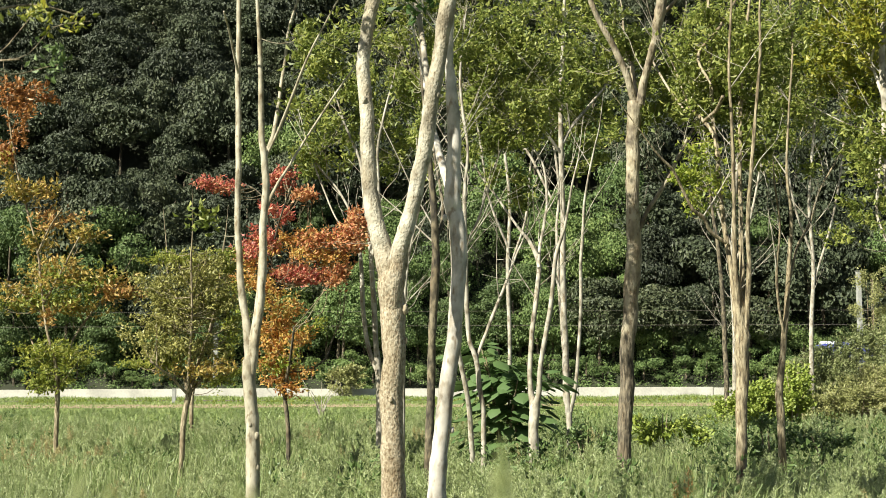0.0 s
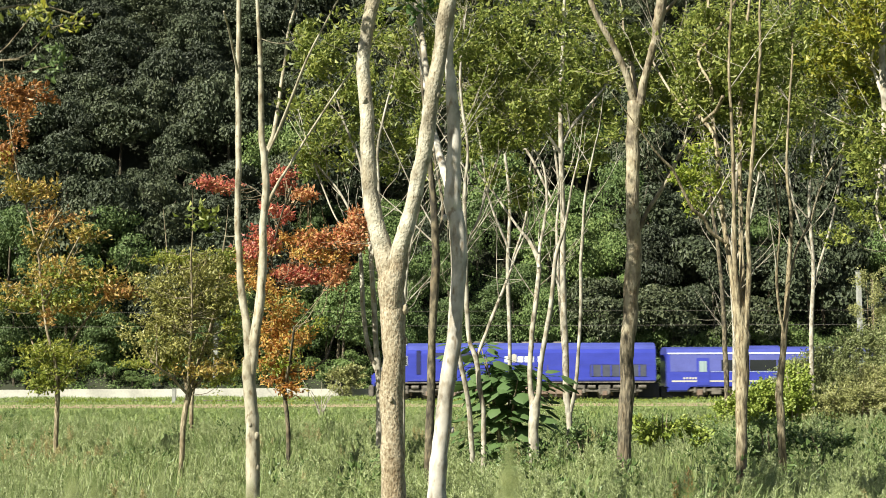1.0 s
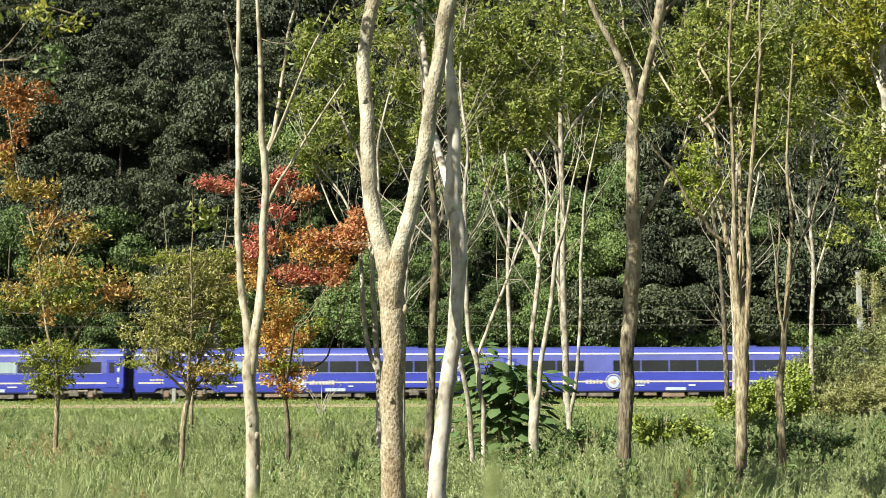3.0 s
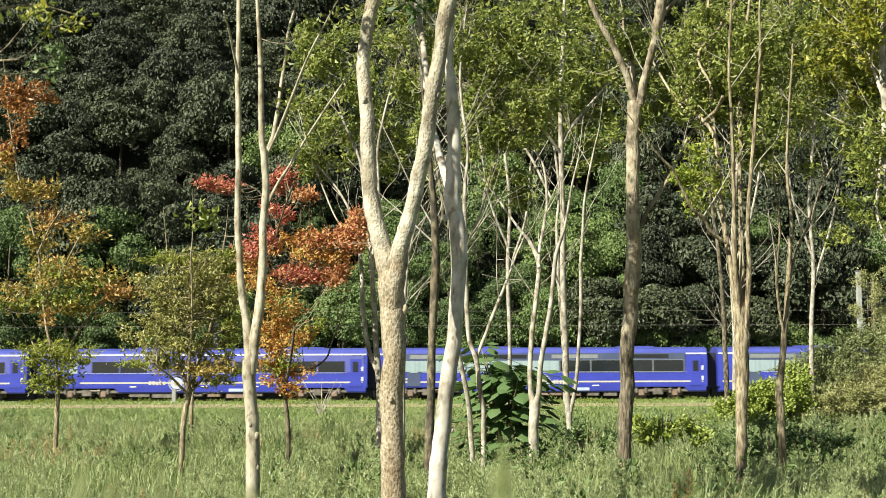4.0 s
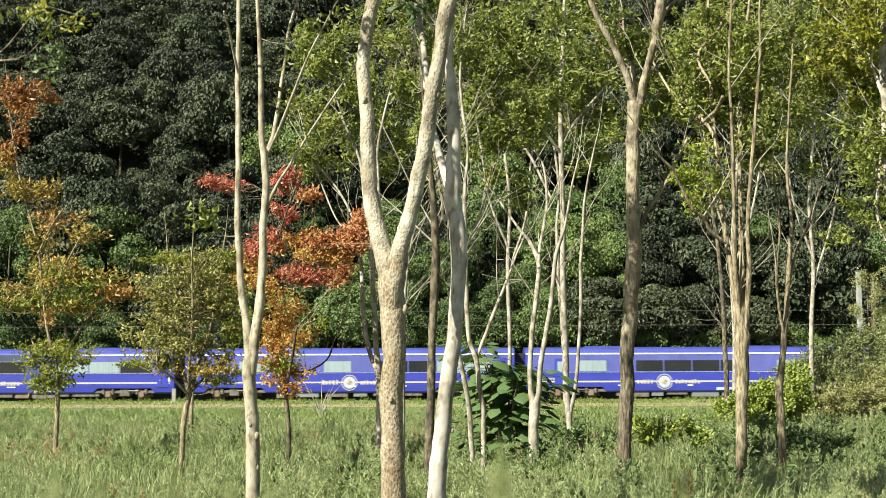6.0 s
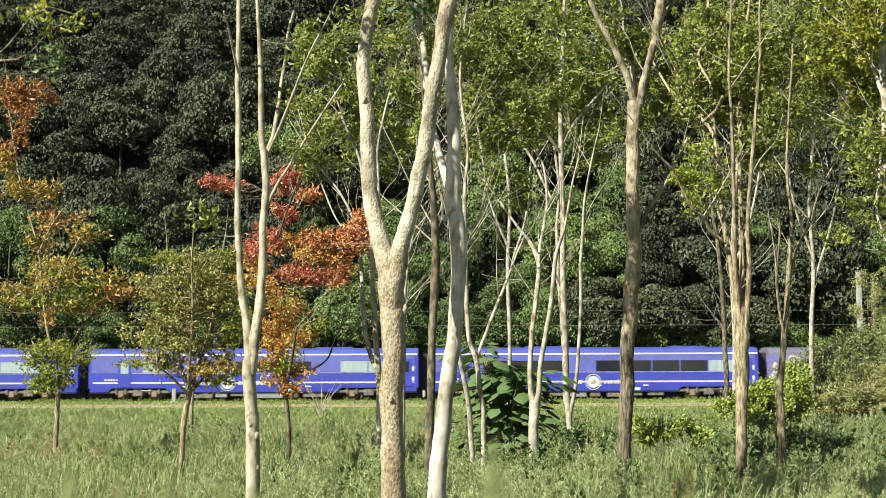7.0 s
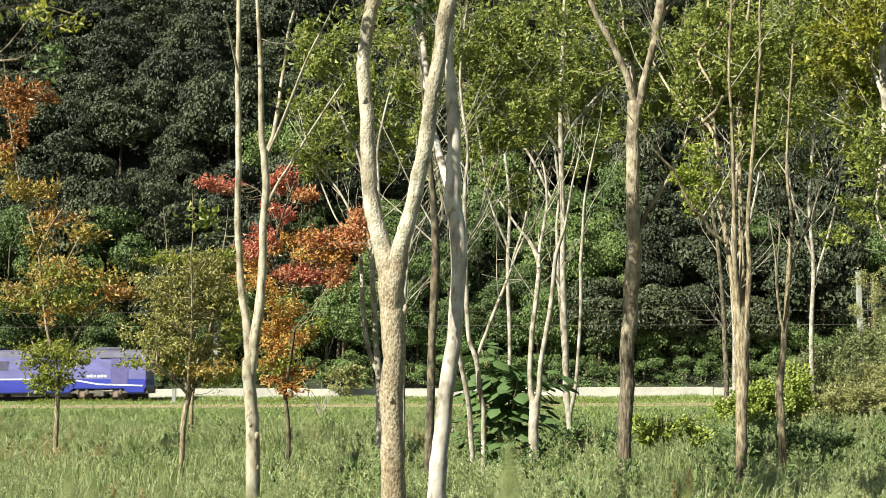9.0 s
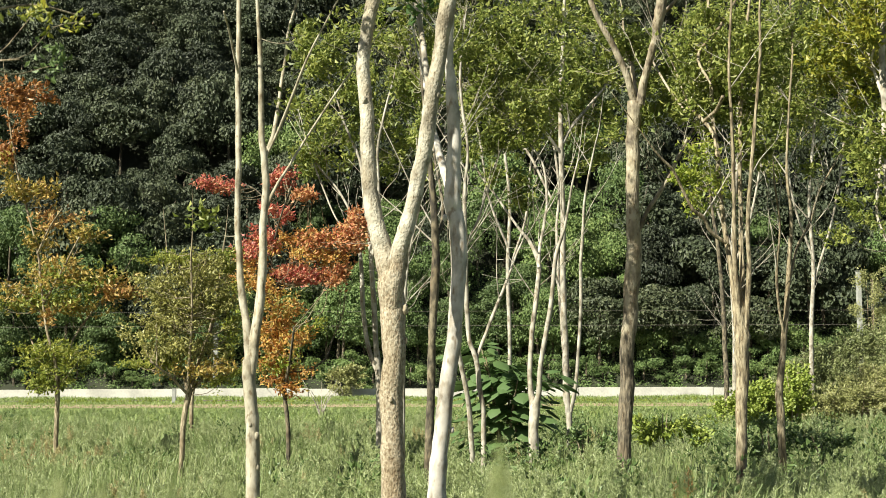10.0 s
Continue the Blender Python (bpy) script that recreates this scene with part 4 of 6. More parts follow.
stem(tree, 'limb', BARK_GREY, (0.08, 0, 3.81, 0.016), (0.23, -0.15, 4.06, 0.014), (0.36, -0.3, 4.31, 0.014), (0.53, -0.45, 4.69, 0.011), (0.73, -0.6, 5.03, 0.008))
stem(tree, 'limb', BARK_GREY, (0.1, 0, 3.32, 0.019), (0.2, 0.14, 3.6, 0.014), (0.29, 0.28, 3.79, 0.014), (0.47, 0.42, 4.13, 0.011), (0.72, 0.56, 4.56, 0.011), (1, 0.7, 5, 0.008))
stem(tree, 'limb', BARK_GREY, (-0.18, 0, 4.68, 0.014), (-0.22, -0.3, 5, 0.011), (-0.23, -0.6, 5.14, 0.008))
for x, y, z, r in ((0.04, -0.03, 1.14, 0.034), (0.045, -0.02, 0.84, 0.033), (-0.02, -0.045, 1.25, 0.026)):
    knot(tree, BARK_GREY, x, y, z, r)
foliage(tree, LEAF_GROVE, (0.32, 0, 4.45), (0.11, 0.25, 0.14), 5, 0.08)
foliage(tree, LEAF_GROVE, (-0.42, 0, 3.23), (0.19, 0.25, 0.12), 7, 0.085)
foliage(tree, LEAF_GROVE, (0.48, 0, 5.07), (0.22, 0.25, 0.33), 6, 0.08)
# unseen upper crown, added to cast shade on the right-hand grass
foliage(tree, LEAF_GROVE, (-0.04, 0, 7.3), (1.7, 1.4, 1.3), 220, 0.12)

# dark slim tree
tree = plant('slim_tree', -0.2, 18, 'slim dark-barked tree among paler trunks', 'tree', 'trees of the grove')
stem(tree, 'trunk', BARK_DARK, (-0.01, 0, -0.08, 0.065), (0.01, 0, 0.89, 0.058), (0.04, 0, 1.46, 0.054), (0.06, 0, 2.18, 0.051), (0.1, 0, 2.91, 0.058), (0.1, 0, 3.49, 0.051), (0.07, 0, 4.08, 0.043), (0.03, 0, 4.52, 0.033), (-0.03, 0, 5.11, 0.025), (-0.08, 0, 5.71, 0.018))
stem(tree, 'limb', BARK_DARK, (0.1, 0, 3.42, 0.025), (0.2, 0.23, 3.81, 0.022), (0.15, 0.47, 4.29, 0.018), (0.09, 0.7, 4.63, 0.014))
side_branches(tree, BARK_PALE, 20, 2.8)
foliage(tree, LEAF_GROVE, (-0.13, 0.7, 5.71), (0.43, 0.43, 0.65), 78, 0.099)
# crown mostly above the view, thickened to shade the meadow
foliage(tree, LEAF_GROVE, (-0.13, 1, 6.9), (1.3, 1.1, 1.1), 330, 0.099)

# thin pale tree
tree = plant('thin_tree', -1.27, 28, 'thin pale tree with crooked ascending branches', 'tree', 'trees of the grove')
stem(tree, 'trunk', BARK_PALE, (0, 0, -0.08, 0.068), (-0.01, 0, 1.34, 0.073), (-0.07, 0, 2.45, 0.056), (-0.13, 0, 3.36, 0.051), (-0.18, 0, 4.26, 0.045), (-0.26, 0, 4.94, 0.039), (-0.36, 0, 5.86, 0.034), (-0.45, 0, 6.2, 0.028), (-0.7, 0, 6.78, 0.023))
stem(tree, 'limb', BARK_PALE, (-0.03, 0, 1.78, 0.045), (-0.24, 0.12, 2.35, 0.045), (-0.34, 0.23, 3.14, 0.045), (-0.41, 0.35, 4.18, 0.039), (-0.5, 0.47, 4.77, 0.028), (-0.85, 0.58, 5.48, 0.023), (-1.33, 0.7, 6.08, 0.017))
stem(tree, 'limb', BARK_PALE, (-0.15, 0, 4.03, 0.034), (-0.01, -0.15, 4.93, 0.034), (-0.02, -0.3, 5.81, 0.028), (0, -0.45, 6.36, 0.028), (0.18, -0.6, 7.12, 0.023))
stem(tree, 'limb', BARK_PALE, (-0.42, 0, 4.49, 0.023), (-0.83, 0.23, 4.8, 0.017), (-1.19, 0.47, 5.58, 0.017), (-1.51, 0.7, 6.44, 0.017))
side_branches(tree, BARK_PALE, 20, 2.8)
foliage(tree, LEAF_GROVE, (-0.87, 0.7, 7.38), (0.9, 0.95, 1.46), 221, 0.128)
foliage(tree, LEAF_GROVE, (0.18, 0.7, 7.5), (0.56, 0.86, 1.58), 156, 0.128)
foliage(tree, LEAF_GROVE, (-1.33, 0.7, 6.32), (0.45, 0.45, 0.68), 52, 0.128)
foliage(tree, LEAF_GROVE, (-1.34, 0.7, 8.57), (0.68, 0.63, 0.9), 78, 0.128)

# sapling
tree = plant('thin_tree', -0.75, 26, 'thin straight pale sapling among the trunks', 'tree', 'trees of the grove')
stem(tree, 'trunk', BARK_PALE, (0, 0, -0.08, 0.042), (0.01, 0, 1.98, 0.037), (0.03, 0, 3.03, 0.031), (0.1, 0, 3.87, 0.031), (0.23, 0, 4.5, 0.026), (0.34, 0, 5.03, 0.021), (0.42, 0, 5.99, 0.016))
side_branches(tree, BARK_PALE, 20, 2.8)
foliage(tree, LEAF_GROVE, (0.33, 0.7, 5.88), (0.31, 0.46, 0.84), 39, 0.128)

# forked thin tree
tree = plant('forked_thin_tree', 0.6, 24, 'thin crooked pale tree with a long slanting branch', 'tree', 'trees of the grove')
stem(tree, 'trunk', BARK_PALE, (0.08, 0, -0.08, 0.048), (0.07, 0, 1.1, 0.043), (0.01, 0, 1.57, 0.043), (-0.05, 0, 2, 0.043), (-0.16, 0, 2.34, 0.039), (-0.21, 0, 3.11, 0.043), (-0.21, 0, 3.89, 0.039), (-0.23, 0, 4.48, 0.034), (-0.21, 0, 5.06, 0.029), (-0.17, 0, 5.65, 0.024), (-0.29, 0, 6.74, 0.024), (-0.23, 0, 7.64, 0.019))
stem(tree, 'limb', BARK_PALE, (-0.05, 0, 1.96, 0.029), (0.13, 0.17, 2.44, 0.029), (0.34, 0.35, 2.94, 0.029), (0.54, 0.52, 3.44, 0.024), (0.7, 0.7, 3.85, 0.019))
stem(tree, 'limb', BARK_PALE, (-0.1, 0, 0.24, 0.048), (-0.17, -0.15, 1.2, 0.043), (-0.31, -0.3, 1.95, 0.039), (-0.4, -0.45, 2.42, 0.034), (-0.45, -0.6, 3.08, 0.024))
stem(tree, 'limb', BARK_PALE, (-0.2, 0, 3.99, 0.019), (0.05, 0.23, 4.5, 0.019), (0.16, 0.47, 5.03, 0.014), (0.47, 0.7, 5.77, 0.014))
side_branches(tree, BARK_PALE, 20, 2.8)
foliage(tree, LEAF_GROVE, (0.08, 0.7, 7.3), (0.77, 0.73, 1.06), 221, 0.119)
foliage(tree, LEAF_GROVE, (0.27, 0.7, 6.07), (0.58, 0.54, 0.77), 91, 0.119)

# low-forked pale tree
tree = plant('low_forked_tree', 1.53, 24, 'pale tree forking low into two upright stems', 'tree', 'trees of the grove')
stem(tree, 'trunk', BARK_PALE, (0, 0, -0.08, 0.087), (0, 0, 0.81, 0.087), (0.02, 0, 1.17, 0.082), (0.02, 0, 1.36, 0.039))
stem(tree, 'limb', BARK_PALE, (0, 0, 0.67, 0.048), (0, 0.07, 1.13, 0.068), (-0.04, 0.14, 1.47, 0.048), (-0.04, 0.21, 1.96, 0.043), (0, 0.28, 2.44, 0.043), (0.08, 0.35, 3.03, 0.043), (0.14, 0.42, 3.63, 0.043), (0, 0.49, 4.03, 0.034), (-0.23, 0.56, 4.34, 0.024), (-0.57, 0.63, 4.85, 0.019), (-0.86, 0.7, 5.26, 0.019))
stem(tree, 'limb', BARK_PALE, (0, 0, 0.67, 0.048), (0.04, -0.07, 1.13, 0.068), (0.08, -0.15, 1.43, 0.048), (0.12, -0.22, 1.95, 0.043), (0.22, -0.3, 2.52, 0.043), (0.29, -0.38, 2.99, 0.039), (0.38, -0.45, 3.75, 0.034), (0.52, -0.53, 4.22, 0.024), (0.64, -0.6, 4.88, 0.019))
stem(tree, 'limb', BARK_PALE, (0.11, 0, 3.55, 0.034), (0.14, 0.14, 3.9, 0.029), (0.22, 0.28, 4.31, 0.029), (0.29, 0.42, 4.72, 0.024), (0.23, 0.56, 5.44, 0.019), (-0.1, 0.7, 5.97, 0.014))
side_branches(tree, BARK_PALE, 20, 2.8)
foliage(tree, LEAF_GROVE, (-0.05, 0.7, 6.89), (0.87, 0.77, 1.06), 221, 0.119)
foliage(tree, LEAF_GROVE, (-0.31, 0.7, 4.96), (0.48, 0.42, 0.58), 39, 0.119)

# clump of pale stems
tree = plant('pale_stemmed_tree', 2.5, 28, 'pale slender tree of several close upright stems', 'tree', 'trees of the grove')
stem(tree, 'trunk', BARK_PALE, (0.02, 0, -0.08, 0.062), (-0.01, 0, 0.88, 0.062), (-0.07, 0, 1.55, 0.068), (-0.08, 0, 2.44, 0.062), (-0.1, 0, 3.34, 0.062), (-0.1, 0, 4.25, 0.056), (-0.09, 0, 5.16, 0.051), (-0.11, 0, 6.08, 0.051), (-0.11, 0, 7, 0.051), (-0.08, 0, 7.92, 0.045), (-0.04, 0, 8.74, 0.034), (0, 0, 9.56, 0.028))
stem(tree, 'limb', BARK_PALE, (-0.01, 0, 0.82, 0.034), (-0.07, 0.12, 1.88, 0.034), (-0.13, 0.23, 2.9, 0.034), (-0.17, 0.35, 3.82, 0.034), (-0.18, 0.47, 4.75, 0.028), (-0.11, 0.58, 5.58, 0.028), (-0.26, 0.7, 6.78, 0.023))
stem(tree, 'limb', BARK_PALE, (-0.01, 0, 0.88, 0.039), (0.1, -0.09, 1.44, 0.039), (0.17, -0.17, 2.21, 0.034), (0.22, -0.26, 3.1, 0.034), (0.22, -0.34, 3.88, 0.034), (0.27, -0.43, 4.66, 0.028), (0.3, -0.51, 5.21, 0.023), (0.47, -0.6, 6.09, 0.017))
stem(tree, 'limb', BARK_PALE, (-0.09, 0, 6.36, 0.034), (0.16, 0.17, 6.8, 0.034), (0.47, 0.35, 7.18, 0.028), (0.9, 0.52, 7.68, 0.023), (1.22, 0.7, 7.96, 0.017))
stem(tree, 'limb', BARK_PALE, (-0.1, 0, 6.13, 0.028), (-0.39, -0.2, 6.5, 0.028), (-0.79, -0.4, 6.81, 0.023), (-1.42, -0.6, 6.89, 0.023))
stem(tree, 'limb', BARK_PALE, (-0.33, 0, 5.27, 0.023), (-0.7, 0.23, 6.11, 0.028), (-1.03, 0.47, 6.62, 0.028), (-1.25, 0.7, 6.96, 0.023))
side_branches(tree, BARK_PALE, 20, 2.8)
foliage(tree, LEAF_GROVE, (-0.3, 0.7, 8.2), (1.24, 1.08, 1.46), 338, 0.128)
foliage(tree, LEAF_GROVE, (0.5, 0.7, 6.77), (0.68, 0.72, 1.13), 130, 0.128)
foliage(tree, LEAF_GROVE, (-0.67, 0.7, 6.9), (0.68, 0.54, 0.68), 65, 0.128)

# tree with a high fork
tree = plant('high_forked_tree', 2.79, 22, 'brownish-grey tree with a knotted high fork', 'tree', 'trees of the grove')
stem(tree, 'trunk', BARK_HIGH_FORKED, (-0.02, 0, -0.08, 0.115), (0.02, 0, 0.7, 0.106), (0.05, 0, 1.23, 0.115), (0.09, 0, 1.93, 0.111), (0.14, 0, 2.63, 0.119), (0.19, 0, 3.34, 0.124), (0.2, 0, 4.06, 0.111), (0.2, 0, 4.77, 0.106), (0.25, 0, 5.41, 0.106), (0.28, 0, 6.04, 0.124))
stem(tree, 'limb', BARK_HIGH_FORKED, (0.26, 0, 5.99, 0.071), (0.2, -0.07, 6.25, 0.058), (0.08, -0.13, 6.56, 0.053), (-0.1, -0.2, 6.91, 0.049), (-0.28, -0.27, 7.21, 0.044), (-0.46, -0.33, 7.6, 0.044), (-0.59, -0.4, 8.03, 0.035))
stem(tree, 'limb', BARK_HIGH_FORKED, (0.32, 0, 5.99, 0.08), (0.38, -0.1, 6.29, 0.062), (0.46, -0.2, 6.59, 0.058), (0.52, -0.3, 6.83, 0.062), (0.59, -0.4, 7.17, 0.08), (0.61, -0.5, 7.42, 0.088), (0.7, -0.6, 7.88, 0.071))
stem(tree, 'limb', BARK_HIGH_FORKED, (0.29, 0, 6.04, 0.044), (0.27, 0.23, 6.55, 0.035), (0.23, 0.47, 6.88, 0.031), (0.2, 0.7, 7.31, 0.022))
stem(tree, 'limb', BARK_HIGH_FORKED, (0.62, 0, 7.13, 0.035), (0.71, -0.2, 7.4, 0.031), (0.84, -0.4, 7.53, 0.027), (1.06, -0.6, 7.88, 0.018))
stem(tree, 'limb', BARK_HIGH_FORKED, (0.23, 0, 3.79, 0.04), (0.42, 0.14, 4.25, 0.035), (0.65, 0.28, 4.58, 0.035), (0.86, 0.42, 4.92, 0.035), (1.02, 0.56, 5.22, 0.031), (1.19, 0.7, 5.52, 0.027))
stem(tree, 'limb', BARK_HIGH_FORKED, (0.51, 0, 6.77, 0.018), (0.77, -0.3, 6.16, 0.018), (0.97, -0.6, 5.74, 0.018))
side_branches(tree, BARK_PALE, 20, 2.8)
foliage(tree, LEAF_GROVE, (-0.03, 0.7, 7.31), (0.8, 0.64, 0.8), 195, 0.109)
foliage(tree, LEAF_GROVE, (0.88, 0.7, 6.27), (0.44, 0.46, 0.71), 143, 0.109)
foliage(tree, LEAF_GROVE, (0.22, 0, 5.59), (0.27, 0.25, 0.27), 15, 0.095)

# many-stemmed dark tree
tree = plant('many_stemmed_tree', 4.2, 20, 'brown many-stemmed tree with a dark split trunk', 'tree', 'trees of the grove')
stem(tree, 'trunk', BARK_TAN, (0, 0, -0.08, 0.075), (0, 0, 0.95, 0.08), (0.02, 0, 1.42, 0.086), (0.05, 0, 2.06, 0.1), (0.04, 0, 2.42, 0.1), (0.03, 0, 2.7, 0.06), (0.03, 0, 2.9, 0.02))
stem(tree, 'limb', BARK_TAN, (0, 0, 2.22, 0.056), (-0.04, 0.09, 3.03, 0.04), (-0.12, 0.17, 3.69, 0.036), (-0.17, 0.26, 4.36, 0.036), (-0.18, 0.35, 4.96, 0.036), (-0.22, 0.44, 5.47, 0.032), (-0.22, 0.52, 6.26, 0.032), (-0.21, 0.61, 6.96, 0.024), (-0.22, 0.7, 7.68, 0.02))
stem(tree, 'limb', BARK_TAN, (0.02, 0, 2.22, 0.052), (-0.05, -0.1, 3.18, 0.04), (-0.07, -0.2, 3.82, 0.032), (-0.09, -0.3, 4.45, 0.028), (-0.11, -0.4, 5.16, 0.024), (-0.16, -0.5, 6.03, 0.02), (-0.12, -0.6, 6.98, 0.016))
stem(tree, 'limb', BARK_TAN, (0.07, 0, 2.22, 0.056), (0.09, 0.1, 3.2, 0.04), (0.11, 0.2, 3.86, 0.036), (0.13, 0.3, 4.53, 0.032), (0.17, 0.4, 5.21, 0.032), (0.22, 0.5, 5.99, 0.028), (0.33, 0.6, 6.78, 0.024), (0.46, 0.7, 7.59, 0.016))
stem(tree, 'limb', BARK_TAN, (0.08, 0, 2.22, 0.052), (0.15, -0.09, 3.1, 0.036), (0.12, -0.17, 3.66, 0.032), (0.12, -0.26, 4.13, 0.028), (0.16, -0.34, 4.6, 0.028), (0.22, -0.43, 5.39, 0.024), (0.28, -0.51, 6.18, 0.02), (0.27, -0.6, 6.81, 0.016))
stem(tree, 'limb', BARK_TAN, (-0.25, 0, 4.82, 0.028), (-0.27, 0.17, 5.18, 0.024), (-0.38, 0.35, 5.43, 0.028), (-0.51, 0.52, 5.62, 0.024), (-0.6, 0.7, 5.91, 0.016))
stem(tree, 'limb', BARK_TAN, (-0.44, 0, 5.35, 0.024), (-0.31, -0.3, 5.46, 0.028), (-0.27, -0.6, 5.6, 0.024))
stem(tree, 'limb', BARK_TAN, (-0.32, 0, 5.89, 0.016), (-0.46, 0.23, 6.36, 0.024), (-0.12, 0.47, 6.8, 0.024), (0.19, 0.7, 7.29, 0.02))
stem(tree, 'limb', BARK_TAN, (-0.15, 0, 3.59, 0.028), (-0.39, -0.1, 3.75, 0.028), (-0.51, -0.2, 3.94, 0.028), (-0.68, -0.3, 4.05, 0.024), (-0.85, -0.4, 4.36, 0.02), (-0.98, -0.5, 4.58, 0.02), (-1.19, -0.6, 4.77, 0.016))
side_branches(tree, BARK_PALE, 20, 2.8)
foliage(tree, LEAF_GROVE, (-0.08, 0.7, 6.38), (0.8, 0.71, 0.97), 299, 0.109)
foliage(tree, LEAF_GROVE, (0.42, 0.7, 6.03), (0.48, 0.68, 1.21), 156, 0.109)
foliage(tree, LEAF_BRIGHT, (-0.62, 0, 4.57), (0.32, 0.3, 0.48), 60, 0.1, loose=0.3)
foliage(tree, LEAF_GROVE, (0.14, 0.7, 5.1), (0.48, 0.42, 0.56), 65, 0.109)

# slim back tree
tree = plant('slim_tree', 8.03, 40, 'slim dark sapling with ascending branches', 'tree', 'trees of the grove')
stem(tree, 'trunk', BARK_DARK, (0.01, 0, -0.08, 0.072), (-0.01, 0, 1.47, 0.072), (-0.02, 0, 2.42, 0.072), (-0.06, 0, 3.71, 0.064), (-0.13, 0, 5, 0.056), (-0.25, 0, 5.98, 0.048), (-0.39, 0, 7.12, 0.032))
side_branches(tree, BARK_PALE, 20, 2.8)
foliage(tree, LEAF_GROVE, (-0.34, 0.7, 7.21), (0.8, 0.77, 1.13), 52, 0.148)

# crooked tree
tree = plant('crooked_tree', 5.5, 23, 'crooked brown tree with a lichen-pale upper stem', 'tree', 'trees of the grove')
stem(tree, 'trunk', BARK_TAN, (0, 0, -0.08, 0.069), (0, 0, 0.83, 0.065), (-0.02, 0, 1.38, 0.065), (0.03, 0, 1.93, 0.055), (0.08, 0, 2.39, 0.051), (0.15, 0, 3.04, 0.042), (0.2, 0, 3.69, 0.037), (0.24, 0, 4.34, 0.028), (0.18, 0, 5, 0.023), (0.24, 0, 6.04, 0.018), (0.33, 0, 7.09, 0.018), (0.31, 0, 7.85, 0.014))
stem(tree, 'limb', BARK_TAN, (0.16, 0, 3.13, 0.023), (0.36, 0.17, 3.8, 0.023), (0.61, 0.35, 4.19, 0.028), (0.84, 0.52, 4.78, 0.023), (1.11, 0.7, 5.19, 0.018))
stem(tree, 'limb', BARK_TAN, (0.08, 0, 2.3, 0.028), (-0.04, -0.15, 2.84, 0.023), (-0.09, -0.3, 3.48, 0.023), (-0.06, -0.45, 4.11, 0.018), (-0.17, -0.6, 4.82, 0.014))
side_branches(tree, BARK_PALE, 20, 2.8)
foliage(tree, LEAF_GROVE, (0.48, 0.7, 7.05), (0.83, 0.85, 1.29), 299, 0.109)
foliage(tree, LEAF_GROVE, (0.44, 0.7, 5.49), (0.55, 0.41, 0.46), 39, 0.109)

# tree at the edge
tree = plant('pale_edge_tree', 6.49, 20, 'pale-barked tree with yellowing leaves', 'tree', 'trees of the grove')
stem(tree, 'trunk', BARK_PALE, (0.01, 0, -0.08, 0.064), (-0.04, 0, 3.02, 0.056), (-0.11, 0, 4.65, 0.056), (-0.11, 0, 5.63, 0.052), (-0.12, 0, 6.21, 0.048), (-0.11, 0, 6.96, 0.04), (-0.13, 0, 7.64, 0.032))
stem(tree, 'limb', BARK_PALE, (-0.12, 0, 5.67, 0.032), (-0.21, 0.17, 6.17, 0.024), (-0.31, 0.35, 6.63, 0.024), (-0.46, 0.52, 6.85, 0.02), (-0.57, 0.7, 7.02, 0.016))
stem(tree, 'limb', BARK_PALE, (-0.3, 0, 6.21, 0.02), (-0.3, -0.3, 6.47, 0.02), (-0.29, -0.6, 6.64, 0.016))
stem(tree, 'limb', BARK_PALE, (-0.06, 0, 3.42, 0.024), (-0.22, 0.17, 4.01, 0.02), (-0.1, 0.35, 4.7, 0.02), (-0.05, 0.52, 5.23, 0.016), (-0.45, 0.7, 5.43, 0.012))
side_branches(tree, BARK_PALE, 20, 2.8)
foliage(tree, LEAF_YELLOWISH, (-0.33, 0.7, 6.55), (0.64, 0.64, 0.97), 273, 0.109)
foliage(tree, LEAF_GROVE, (-0.12, 0.7, 5.09), (0.4, 0.39, 0.56), 78, 0.109)
foliage(tree, LEAF_GROVE, (-0.43, -0.5, 4.33), (0.65, 0.6, 1.1), 100, 0.103)
foliage(tree, LEAF_YELLOWISH, (-0.39, -0.5, 6.83), (0.36, 0.34, 0.48), 78, 0.103)

# back row tree
tree = plant('background_tree', 12.56, 48, 'leafy green tree behind the grove', 'tree', 'trees of the grove')
stem(tree, 'trunk', BARK_PALE, (-0.01, 0, -0.08, 0.087), (-0.01, 0, 2.94, 0.077), (0.13, 0, 5.26, 0.068), (0.04, 0, 7.6, 0.058), (0.26, 0, 9.96, 0.048), (0.53, 0, 12.74, 0.039))
stem(tree, 'limb', BARK_PALE, (0.12, 0, 4.87, 0.048), (0.82, 0.23, 6.84, 0.039), (1.34, 0.47, 9.04, 0.039), (1.69, 0.7, 11.89, 0.029))
stem(tree, 'limb', BARK_PALE, (0.07, 0, 5.85, 0.048), (-0.54, -0.2, 7.58, 0.039), (-0.82, -0.4, 9.7, 0.039), (-1, -0.6, 12.02, 0.029))
side_branches(tree, BARK_PALE, 20, 2.8)
foliage(tree, LEAF_GROVE, (0.51, 0.7, 12.29), (2.9, 2.39, 3.09), 429, 0.169)

# back row tree
tree = plant('background_tree', 9.45, 46, 'leafy green tree behind the grove', 'tree', 'trees of the grove')
stem(tree, 'trunk', BARK_PALE, (-0, 0, -0.08, 0.083), (0.08, 0, 2.91, 0.074), (0.01, 0, 5.13, 0.065), (0.16, 0, 7.37, 0.055), (0.35, 0, 9.63, 0.046), (0.21, 0, 12.3, 0.037))
